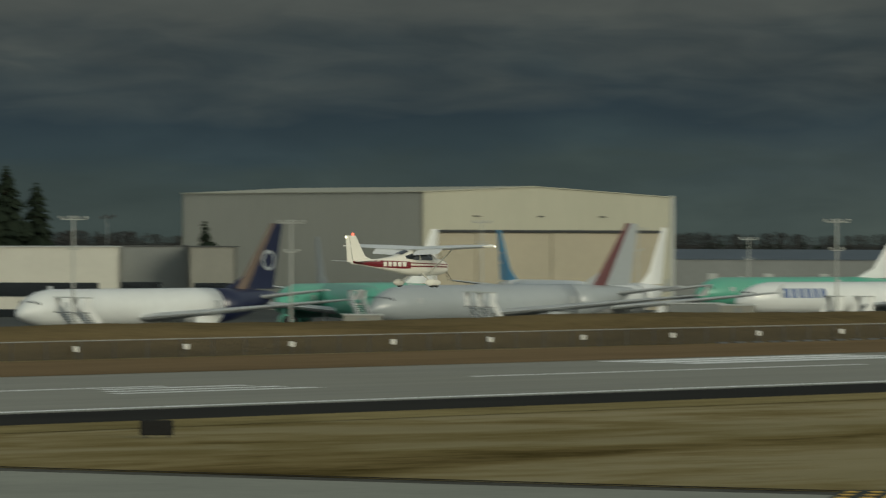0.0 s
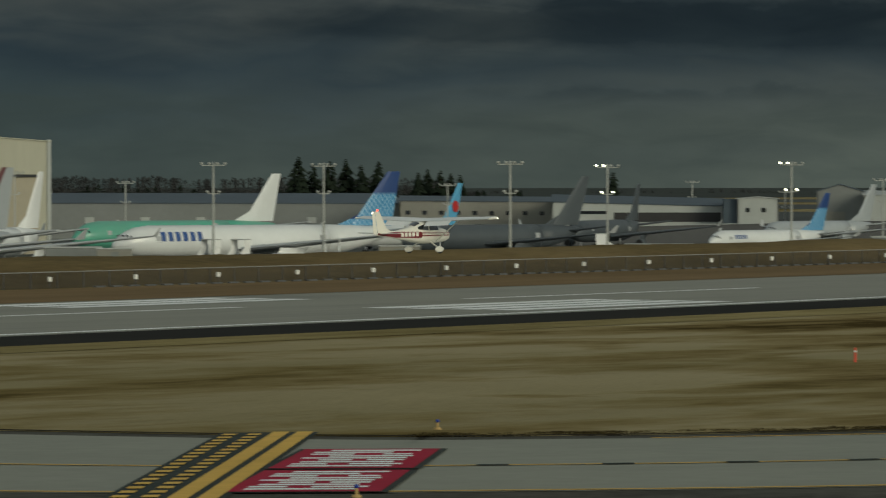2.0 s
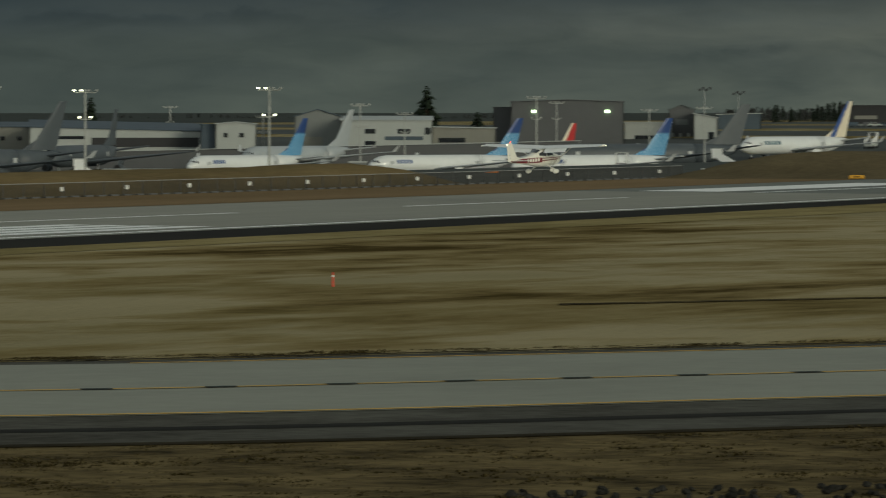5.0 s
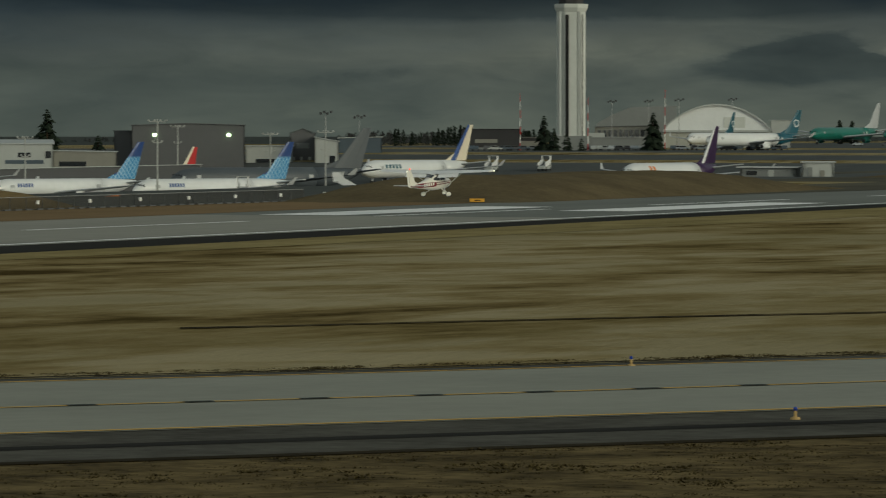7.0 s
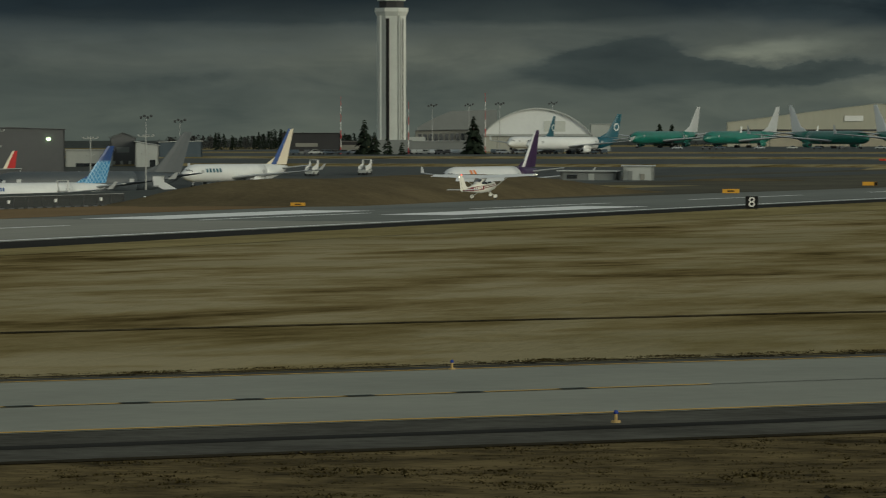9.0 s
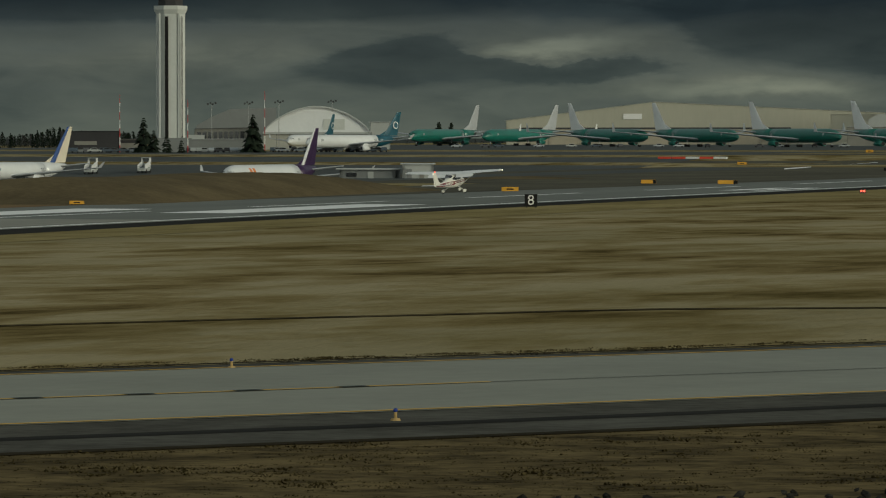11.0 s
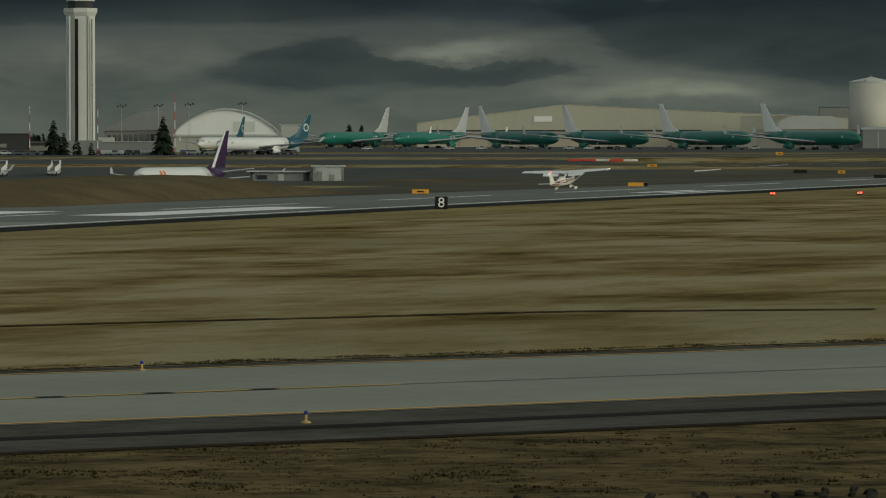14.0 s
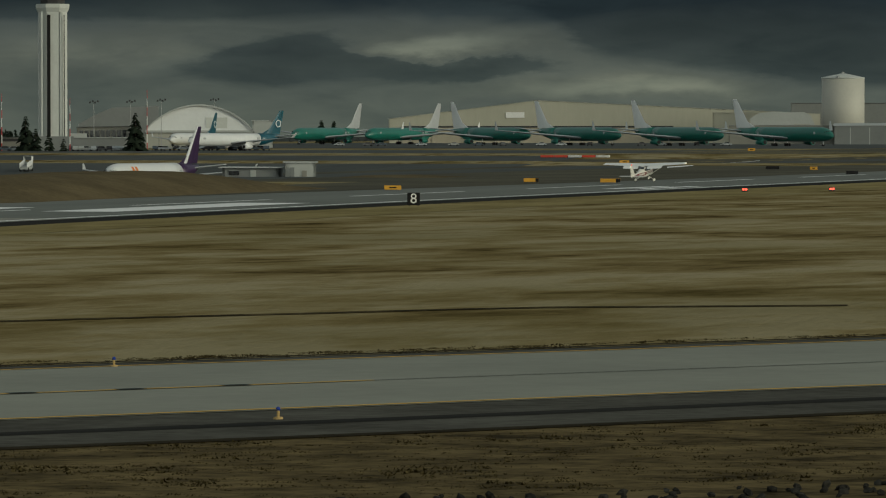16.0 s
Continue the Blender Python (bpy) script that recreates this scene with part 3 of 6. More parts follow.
for w in (1.48, 2.22):
    for k in range(22):
        a = H0 + HD * (0.4 + k * 1.85)
        sheet("dash_bar", [a + HN * w, a + HD * 1.0 + HN * w], [a + HN * (w + 0.4), a + HD * 1.0 + HN * (w + 0.4)], M["line_yellow"], 0.075, "", "", tmarks)
# two red panels with white legend bars (worn, unreadable)
R0, RU, RV = Vector((96.2, 75.0)), Vector((17.9, 11.0)) / 21.0, Vector((1.85, -3.3)) / 3.78


def patch(name, u0, u1, v0, v1, mat, lift):
    q = lambda u, v: R0 + RU * u + RV * v
    return sheet(name, [q(u0, v0), q(u1, v0)], [q(u0, v1), q(u1, v1)], mat, lift, "", "", tmarks)


for u0, u1 in ((0.0, 9.6), (10.5, 20.6)):
    patch("panel_border", u0 - 0.2, u1 + 0.2, -0.2, 3.95, M["line_black"], 0.066)
    patch("red_panel", u0, u1, -0.05, 3.75, M["line_red"], 0.074)
    for k in range(9):
        s = u0 + 0.6 + k * (u1 - u0 - 1.0) / 9
        w = (u1 - u0) / 9 * 0.60
        for v0, v1 in (((0.35, 3.1),), ((0.35, 1.3), (1.9, 3.3)), ((0.5, 3.0),), ((0.9, 1.8), (2.2, 3.2)), ((0.35, 3.2),), ((1.0, 3.3),), ((0.4, 1.6), (2.4, 3.2)), ((0.4, 2.6),), ((0.8, 3.3),))[k]:
            patch("legend_bar", s, s + w, v0, v1, M["line_white"], 0.085)


def bank(name, label, line, width, height, mat, ends=18.0, nx=60, ny=12, rough=0.5):
    """A grassed earth bank along a line of plan points."""
    line = [Vector(q) for q in line]
    a, b = line[0], line[-1]
    d = (b - a).normalized()
    n = Vector((-d.y, d.x))
    ln = (b - a).length
    bm = bmesh.new()
    rows = []
    for i in range(nx + 1):
        u = ln * i / nx
        e0, e1 = ends if isinstance(ends, tuple) else (ends, ends)
        fall = min(1.0, u / e0, (ln - u) / e1)
        fall = fall * fall * (3 - 2 * fall)
        row = []
        for j in range(ny + 1):
            v = (j / ny - 0.5) * 2
            w = max(0.0, 1 - abs(v) ** 2.2)
            q = a + d * u + n * v * width / 2
            z = height * fall * w * (1 + rough * 0.35 * noise.noise((u * 0.03, v, 3.1))) + (0.12 * noise.noise((u * 0.2, v * 4, 0)) if w > 0 else 0)
            row.append(bm.verts.new((q.x, q.y, ground_z(q.x, q.y) + max(z, 0) - 0.05)))
        rows.append(row)
    for r, q in zip(rows, rows[1:]):
        for j in range(ny):
            bm.faces.new((r[j], q[j], q[j + 1], r[j + 1]))
    bmesh.ops.recalc_face_normals(bm, faces=bm.faces[:])
    ob = part(name, bm, mat, None)
    smooth(ob)
    return tagged(ob, label, "earth bank", kind="structure")


bank("earth_bank", "long low bank of brown winter grass behind the fence", [(-120, 252.6), (430.7, 252.6)], 26, 1.9, M["bank"], nx=200, ends=(18, 7))
bank("earth_bank", "bare brown earth mound beside the runway", [(461.39, 226.53), (587.44, 233.12)], 30, 2.6, M["dirt"], ends=(22, 42), nx=110, ny=20)
bank("dirt_heap", "small dark heap of dumped soil", [(680.36, 253.36), (709.79, 251.42)], 20, 2.6, M["dirt"], ends=60, nx=24)
sheet("side_apron", [(330 + 45 * i, 238.2) for i in range(7)], [(330 + 45 * i, 340) for i in range(7)], M["dark_apron"], 0.03, "dark asphalt apron rising behind the runway", "apron", sub=30)
sheet("far_field", [(640 + 75 * i, 238.1) for i in range(15)], [(640 + 75 * i, 432) for i in range(15)], M["hazed_bare_field"], 0.012, "bare ground between the far taxiways, greyed in colour for haze", "field", sub=24)
rect("far_taxiway", 640, 1700, 262, 278, M["apron"], 0.025, "grey asphalt taxiway beyond the runway", "taxiway")
sheet("ramp", [(200 + 60 * i, 432) for i in range(23)], [(200 + 60 * i, 1050) for i in range(23)], M["apron"], 0.05, "wide grey aircraft parking ramp", "ramp", sub=16)
sheet("south_ramp", [(1660 + 60 * i, 440) for i in range(15)], [(1660 + 60 * i, 900) for i in range(15)], M["apron"], 0.05, "grey aircraft parking ramp", "ramp", sub=6)
sheet("painted_line", [(848.24, 259.33), (1023.99, 292.71)], [(829.12, 253.49), (995.14, 284.46)], M["line_white"], 0.06, "faded white line across the taxiway", "marking")


# ---- light aircraft ----
def superring(x, hw, z0, z1, n=16, p=2.6):
    zc, hh = (z0 + z1) / 2, (z1 - z0) / 2
    out = []
    for i in range(n):
        a = 2 * math.pi * i / n
        c, s = math.cos(a), math.sin(a)
        out.append((x, math.copysign(abs(c) ** (2 / p), c) * hw, zc + math.copysign(abs(s) ** (2 / p), s) * hh))
    return out


def build_light_aircraft():
    root = thing("light_aircraft", "small white high-wing propeller aeroplane with maroon stripes", "light aircraft", pose(211, 195, 5.5))
    body = [(2.0, 0.30, 0.92, 1.32), (1.93, 0.42, 0.82, 1.46), (1.6, 0.50, 0.72, 1.58), (1.0, 0.55, 0.67, 1.68), (0.75, 0.56, 0.66, 1.74), (0.2, 0.56, 0.64, 2.06),
            (-0.5, 0.56, 0.64, 2.14), (-1.2, 0.52, 0.68, 2.08), (-1.75, 0.44, 0.76, 1.88), (-2.3, 0.35, 0.86, 1.72), (-3.4, 0.22, 1.02, 1.58), (-4.6, 0.11, 1.18, 1.53), (-5.5, 0.05, 1.28, 1.48)]
    smooth(part("fuselage", loft(bmesh.new(), [superring(*r) for r in body]), M["cream"], root))

    def side_width(x, z):
        for (xa, wa, a0, a1), (xb, wb, b0, b1) in zip(body, body[1:]):
            if xb <= x <= xa:
                u = (xa - x) / (xa - xb)
                w, z0, z1 = wa + (wb - wa) * u, a0 + (b0 - a0) * u, a1 + (b1 - a1) * u
                k = min(0.999, abs((z - (z0 + z1) / 2) / ((z1 - z0) / 2)))
                return w * (1 - k ** 2.6) ** (1 / 2.6)
        return 0.05

    def decal(name, pts, mat, lift, label=""):
        """A painted band that follows the fuselage side: (x, low z, high z) from nose to tail."""
        for sgn in (-1, 1):
            bm = bmesh.new()
            rows = []
            for (xa, l0, h0), (xb, l1, h1) in zip(pts, pts[1:]):
                k = max(1, int((xa - xb) / 0.25))
                for i in range(k + (1 if (xb, l1, h1) == pts[-1] else 0)):
                    u = i / k
                    x, lo, hi = xa + (xb - xa) * u, l0 + (l1 - l0) * u, h0 + (h1 - h0) * u
                    rows.append([bm.verts.new((x, sgn * (side_width(x, lo + (hi - lo) * v) + lift), lo + (hi - lo) * v)) for v in (0, 0.5, 1)])
            for r, q in zip(rows, rows[1:]):
                for j in range(2):
                    bm.faces.new((r[j], r[j + 1], q[j + 1], q[j]))
            bmesh.ops.recalc_face_normals(bm, faces=bm.faces[:])
            part(name, bm, mat, root, label)

    decal("stripe", [(1.95, 1.12, 1.19), (0.5, 1.14, 1.21), (-1.2, 1.14, 1.22), (-1.5, 1.14, 1.30)], M["maroon"], 0.012, "maroon painted stripe")
    decal("stripe", [(1.9, 1.27, 1.32), (0.2, 1.31, 1.36), (-1.2, 1.34, 1.40)], M["maroon"], 0.012, "maroon painted stripe")
    decal("stripe", [(-1.2, 1.06, 1.42), (-1.6, 1.04, 1.46), (-3.6, 1.12, 1.50), (-4.6, 1.24, 1.45), (-5.4, 1.32, 1.44)], M["maroon"], 0.014, "broad maroon tail stripe")
    for k in range(5):
        x = -1.55 - 0.34 * k
        decal("registration_bar", [(x, 1.16, 1.42), (x - 0.24, 1.17, 1.42)], M["cream"], 0.026, "plain white registration bar")
    decal("side_window", [(0.55, 1.52, 1.72), (0.2, 1.52, 1.92), (-0.45, 1.52, 1.96)], M["glass"], 0.012, "dark cabin side window")
    decal("rear_window", [(-0.55, 1.52, 1.96), (-1.1, 1.56, 1.88), (-1.55, 1.62, 1.76)], M["glass"], 0.012, "dark rear side window")
    bm = bmesh.new()
    rows = []
    for x, z, w in ((0.99, 1.70, 0.47), (0.6, 1.90, 0.47), (0.24, 2.08, 0.43)):
        rows.append([bm.verts.new((x - 0.05 * abs(v) ** 2, v * w, z + 0.02 - 0.10 * v * v)) for v in (-1, -0.6, -0.2, 0.2, 0.6, 1)])
    for r, q in zip(rows, rows[1:]):
        for j in range(5):
            bm.faces.new((r[j], r[j + 1], q[j + 1], q[j]))
    smooth(part("windscreen", bm, M["glass"], root, "sloping dark windscreen"))
    bm = bmesh.new()
    rows = []
    for x, z, w in ((-1.25, 2.09, 0.38), (-1.8, 1.90, 0.33)):
        rows.append([bm.verts.new((x, v * w, z - 0.08 * v * v)) for v in (-1, -0.5, 0, 0.5, 1)])
    for r, q in zip(rows, rows[1:]):
        for j in range(4):
            bm.faces.new((r[j], q[j], q[j + 1], r[j + 1]))
    part("rear_screen", bm, M["glass"], root, "dark rear cabin window")
    for s in (-1, 1):
        bm = bmesh.new()
        slab(bm, ((0.72, 0, 2.21), (-0.90, 0, 2.11)), ((0.72, s * 2.6, 2.29), (-0.90, s * 2.6, 2.19)), 0.26, 0.26, (0, 0, 1))
        slab(bm, ((0.72, s * 2.6, 2.29), (-0.90, s * 2.6, 2.19)), ((0.52, s * 5.42, 2.36), (-0.60, s * 5.42, 2.30)), 0.26, 0.17, (0, 0, 1))
        part("wing", bm, M["white_lit"], root)
        bm = bmesh.new()
        slab(bm, ((-0.80, s * 0.62, 2.12), (-1.18, s * 0.62, 1.80)), ((-0.80, s * 2.6, 2.20), (-1.18, s * 2.6, 1.88)), 0.08, 0.08, (0.3, 0, 1))
        part("flap", bm, M["white_lit"], root, "lowered white wing flap")
        bm = boxed(-0.62, s * 5.40, 2.25, 0.50, s * 5.52, 2.36, bevel=0.05)
        tip = part("wing_tip", bm, M["cream"], root)
        bm = bmesh.new()
        bmesh.ops.create_icosphere(bm, subdivisions=1, radius=0.05, matrix=Matrix.Translation((0.35, s * 5.54, 2.31)))
        part("navigation_light", bm, M["lamp_pale"], tip, "lit wing tip light")
        bm = bmesh.new()
        rod(bm, (0.25, s * 0.56, 0.80), (0.10, s * 2.55, 2.18), 0.045, 0.04)
        part("wing_strut", bm, M["cream"], root)
        bm = bmesh.new()
        slab(bm, ((-4.55, s * 0.06, 1.42), (-5.35, s * 0.06, 1.40)), ((-4.85, s * 1.70, 1.46), (-5.45, s * 1.70, 1.45)), 0.09, 0.05, (0, 0, 1))
        part("tailplane", bm, M["cream"], root)
        bm = bmesh.new()
        rod(bm, (-0.20, s * 0.45, 0.76), (-0.28, s * 1.22, 0.30), 0.06, 0.04, 6)
        leg = part("main_gear_leg", bm, M["cream"], root)
        bm = bmesh.new()
        bmesh.ops.create_uvsphere(bm, u_segments=12, v_segments=8, radius=1, matrix=Matrix.Translation((-0.34, s * 1.26, 0.27)) @ Matrix.Diagonal((0.48, 0.13, 0.20, 1)))
        smooth(part("wheel_fairing", bm, M["cream"], leg, "white teardrop wheel fairing"))
        bm = bmesh.new()
        rod(bm, (-0.28, s * 1.20, 0.20), (-0.28, s * 1.33, 0.20), 0.20, 0.20, 16)
        part("wheel", bm, M["rubber"], leg, "small black tyre")
    bm = bmesh.new()
    rod(bm, (1.42, 0, 0.75), (1.40, 0, 0.28), 0.05, 0.05)
    leg = part("nose_gear_leg", bm, M["metal"], root)
    bm = bmesh.new()
    bmesh.ops.create_uvsphere(bm, u_segments=12, v_segments=8, radius=1, matrix=Matrix.Translation((1.34, 0, 0.26)) @ Matrix.Diagonal((0.44, 0.12, 0.18, 1)))
    smooth(part("wheel_fairing", bm, M["cream"], leg, "white teardrop wheel fairing"))
    bm = bmesh.new()
    rod(bm, (1.40, -0.06, 0.17), (1.40, 0.06, 0.17), 0.17, 0.17, 16)
    part("wheel", bm, M["rubber"], leg, "small black tyre")
    bm = bmesh.new()
    slab(bm, ((-3.75, 0, 1.52), (-5.30, 0, 1.42)), ((-4.35, 0, 1.72), (-5.36, 0, 1.72)), 0.10, 0.10, (0, 1, 0))
    slab(bm, ((-4.35, 0, 1.72), (-5.36, 0, 1.72)), ((-5.12, 0, 2.86), (-5.62, 0, 2.86)), 0.10, 0.06, (0, 1, 0))
    fin = part("fin", bm, M["cream"], root)
    bm = bmesh.new()
    slab(bm, ((-5.33, 0, 1.32), (-5.78, 0, 1.40)), ((-5.64, 0, 2.86), (-5.92, 0, 2.88)), 0.06, 0.04, (0, 1, 0))
    part("rudder", bm, M["cream"], root)
    bm = bmesh.new()
    bmesh.ops.create_icosphere(bm, subdivisions=1, radius=0.085, matrix=Matrix.Translation((-5.35, 0, 2.93)))
    part("beacon", bm, M["lamp_red"], fin, "red flashing beacon")
    bm = bmesh.new()
    bmesh.ops.create_icosphere(bm, subdivisions=1, radius=0.06, matrix=Matrix.Translation((-5.90, 0, 2.76)))
    part("tail_light", bm, M["lamp_pale"], fin, "lit white tail light")
    bm = bmesh.new()
    bmesh.ops.create_cone(bm, cap_ends=True, segments=12, radius1=0.17, radius2=0.03, depth=0.28, matrix=Matrix.Translation((2.13, 0, 1.12)) @ Matrix.Rotation(radians(90), 4, "Y"))
    prop = part("spinner", bm, M["cream"], root)
    bm = bmesh.new()
    for s in (-1, 1):
        slab(bm, ((2.10, 0.07, 1.12), (2.06, -0.07, 1.12)), ((2.10, 0.05 + s * 0.5, 1.12 + s * 0.78), (2.07, -0.05 + s * 0.5, 1.12 + s * 0.78)), 0.05, 0.02, (1, 0, 0))
    part("propeller_blade", bm, M["dark_metal"], prop, "thin dark propeller blades")
    bm = bmesh.new()
    bmesh.ops.create_cone(bm, cap_ends=True, segments=10, radius1=0.11, radius2=0.11, depth=0.03, matrix=Matrix.Translation((2.005, 0, 0.98)) @ Matrix.Rotation(radians(90), 4, "Y"))
    part("landing_light", bm, M["lamp_pale"], root, "lit landing light in the nose")
    return root, prop


light_aircraft, spinner = build_light_aircraft()


# ---- airliners ----
def build_airliner(spot, length, radius, span, height, body, fin_mat, tail_mat, label, wing_mat=None, engine_mat=None, fold=False, emblem=None, letters=None, group="parked airliners", lead=None):
    x, y, turn = spot
    z0 = ground_z(x, y) + 0.05
    root = thing("airliner", label, "airliner", pose(x, y, z0, 0, 0, turn), group)
    wing_mat, engine_mat = wing_mat or M["belly"], engine_mat or body
    L, R = length, radius
    clear = 0.5 * R + 0.4
    height = height + (0.6 if x < 1250 else 0.0)
    zc = clear + R
    prof = [(0.0, 0.04), (0.008, 0.26), (0.025, 0.50), (0.05, 0.74), (0.08, 0.91), (0.12, 1.0), (0.40, 1.0), (0.66, 1.0), (0.74, 0.97), (0.82, 0.87), (0.90, 0.65), (0.96, 0.39), (1.0, 0.14)]

    def ring(u, r, n=20):
        dz = -(1 - r) * 0.32 * R if u < 0.2 else (1 - r) * 0.72 * R
        return [(L / 2 - u * L, math.cos(2 * math.pi * i / n) * R * r, zc + dz + math.sin(2 * math.pi * i / n) * R * r) for i in range(n)]

    cut = 8
    smooth(part("fuselage", loft(bmesh.new(), [ring(*q) for q in prof[:cut + 1]]), body, root))
    smooth(part("tail_cone", loft(bmesh.new(), [ring(*q) for q in prof[cut:]]), tail_mat, root))
    for s in (-1, 1):
        bm = bmesh.new()
        for k in range(3):
            u = 0.030 + 0.010 * k
            xx = L / 2 - u * L
            rr = R * (0.50 + 0.24 * (u - 0.025) / 0.025)
            a = radians(60 - 14 * k)
            rod(bm, (xx, s * math.cos(a) * rr * 0.97, zc - 0.1 * R + math.sin(a) * rr * 0.97), (xx, s * math.cos(a) * rr * 1.01, zc - 0.1 * R + math.sin(a) * rr * 1.01), 0.36, 0.36, 4)
        part("cockpit_window", bm, M["glass"], root, "dark cockpit side window")
    for s in (-1, 1):
        for xx in (L * 0.36, -L * 0.22):
            part("cabin_door", boxed(xx, s * R * 0.80, zc - 0.05 * R, xx + 1.1, s * R * 0.994, zc + 0.34 * R), M["belly"], root, "closed cabin door")
        c = 0.155 * L
        xr, hs = 0.10 * L, span / 2
        sw = 0.60
        zr, zt = zc - 0.55 * R, zc - 0.55 * R + 0.10 * hs
        yk = 0.34 * hs
        bm = bmesh.new()
        slab(bm, ((xr, s * R * 0.5, zr), (xr - c * 1.15, s * R * 0.5, zr)), ((xr - (yk - R * 0.5) * sw, s * yk, zr + (zt - zr) * 0.3), (xr - c * 1.12 - 0.02 * L, s * yk, zr + (zt - zr) * 0.3)), 0.14 * c, 0.10 * c, (0, 0, 1))
        tipx = xr - (hs - R * 0.5) * sw
        slab(bm, ((xr - (yk - R * 0.5) * sw, s * yk, zr + (zt - zr) * 0.3), (xr - c * 1.12 - 0.02 * L, s * yk, zr + (zt - zr) * 0.3)), ((tipx, s * hs, zt), (tipx - 0.25 * c, s * hs, zt)), 0.10 * c, 0.03 * c, (0, 0, 1))
        wing = part("wing", bm, wing_mat, root)
        bm = bmesh.new()
        up = 3.6 if fold else 1.5
        slab(bm, ((tipx, s * hs, zt), (tipx - 0.25 * c, s * hs, zt)), ((tipx - 1.6, s * (hs + (0.2 if fold else 0.7)), zt + up), (tipx - 2.4, s * (hs + (0.2 if fold else 0.7)), zt + up)), 0.12, 0.06, (0, 1, 0))
        part("wing_tip", bm, M["white"] if fold else M["belly"], wing, "upturned pale wing tip")
        er, ye = 0.62 * R, 0.36 * hs
        xe = xr - (ye - R * 0.5) * sw + 0.045 * L
        ze = zr - er * 0.9
        er = min(er, ze - 0.5)
        bm = bmesh.new()
        n = 16
        prof_e = [(0.0, 0.86), (-0.02, 0.97), (0.3, 1.06), (0.7, 0.98), (1.0, 0.72)]
        el = 0.085 * L
        loft(bm, [[(xe - u * el, s * ye + math.cos(2 * math.pi * i / n) * er * r, ze + math.sin(2 * math.pi * i / n) * er * r) for i in range(n)] for u, r in prof_e])
        eng = smooth(part("engine", bm, engine_mat, root))
        bm = bmesh.new()
        rod(bm, (xe + 0.02, s * ye, ze), (xe + 0.05, s * ye, ze), er * 0.8, er * 0.8, 16)
        part("intake", bm, M["rubber"], eng, "dark engine intake")
        bm = bmesh.new()
        slab(bm, ((xe - 0.15 * el, s * ye, ze + er * 0.9), (xe - 1.2 * el, s * ye, ze + er * 0.9)), ((xe - 0.3 * el, s * ye, zr + 0.4), (xe - 1.5 * el, s * ye, zr + 0.4)), 0.4, 0.4, (0, 1, 0))
        part("pylon", bm, engine_mat, eng)
        hsx, th = -0.40 * L, 0.165 * span
        bm = bmesh.new()
        slab(bm, ((hsx, s * 0.3 * R, zc + 0.45 * R), (hsx - 0.075 * L, s * 0.3 * R, zc + 0.45 * R)), ((hsx - 0.62 * th, s * th, zc + 0.45 * R + 0.12 * th), (hsx - 0.62 * th - 0.028 * L, s * th, zc + 0.45 * R + 0.12 * th)), 0.012 * L, 0.3, (0, 0, 1))
        part("tailplane", bm, wing_mat if fold else tail_mat if tail_mat is M["military"] else M["belly"], root)
        bm = bmesh.new()
        gx, gy = -0.03 * L, 1.1 * R
        rod(bm, (gx, s * gy, zr), (gx, s * gy, 0.5), 0.22, 0.18)
        gear = part("main_gear_leg", bm, M["metal"], root)
        bm = bmesh.new()
        for dx in (-0.75, 0.75):
            for dy in (-0.5, 0.5):
                rod(bm, (gx + dx, s * gy + dy - 0.2, 0.58), (gx + dx, s * gy + dy + 0.2, 0.58), 0.58, 0.58, 14)
        part("wheels", bm, M["rubber"], gear, "four black tyres on a bogie")
    bm = bmesh.new()
    rod(bm, (0.40 * L, 0, zc - 0.8 * R), (0.40 * L, 0, 0.45), 0.16, 0.14)
    gear = part("nose_gear_leg", bm, M["metal"], root)
    bm = bmesh.new()
    for dy in (-0.3, 0.3):
        rod(bm, (0.40 * L, dy - 0.15, 0.45), (0.40 * L, dy + 0.15, 0.45), 0.45, 0.45, 14)
    part("wheels", bm, M["rubber"], gear, "pair of black nose tyres")
    ztop = zc + 0.9 * R
    xf = -0.345 * L
    fh = height - ztop
    bm = bmesh.new()
    slab(bm, ((xf, 0, ztop), (xf - 0.150 * L, 0, ztop)), ((xf - 0.86 * fh, 0, height), (xf - 0.86 * fh - 0.045 * L, 0, height)), 0.011 * L, 0.35, (0, 1, 0))
    fin = part("fin", bm, fin_mat, root)
    bm = bmesh.new()
    slab(bm, ((xf + 0.05 * L, 0, zc + 0.94 * R), (xf, 0, zc + 0.94 * R)), ((xf - 0.16 * fh, 0, ztop + 0.2 * fh), (xf - 0.2 * fh, 0, ztop + 0.2 * fh)), 0.3, 0.2, (0, 1, 0))
    part("fin_fillet", bm, fin_mat, fin)
    if lead:
        mat, k = lead
        bm = bmesh.new()
        slab(bm, ((xf + 0.1, 0, ztop), (xf - 0.150 * L * k, 0, ztop)), ((xf - 0.86 * fh + 0.1, 0, height + 0.05), (xf - 0.86 * fh - 0.045 * L * k, 0, height + 0.05)), 0.0135 * L, 0.45, (0, 1, 0))
        part("fin_front", bm, mat, fin, "fin front in a second colour")
    if emblem:
        mat, rad, ring_mat = emblem
        px, pz = xf - 0.07 * L - 0.32 * fh, ztop + 0.44 * fh
        for s in (-1, 1):
            bm = bmesh.new()
            rod(bm, (px, s * 0.28, pz), (px, s * 0.40, pz), rad, rad, 20)
            e = part("tail_emblem", bm, mat, fin, "plain round tail emblem")
            if ring_mat:
                bm = bmesh.new()
                rod(bm, (px, s * 0.40, pz), (px, s * 0.44, pz), rad * 0.72, rad * 0.72, 20)
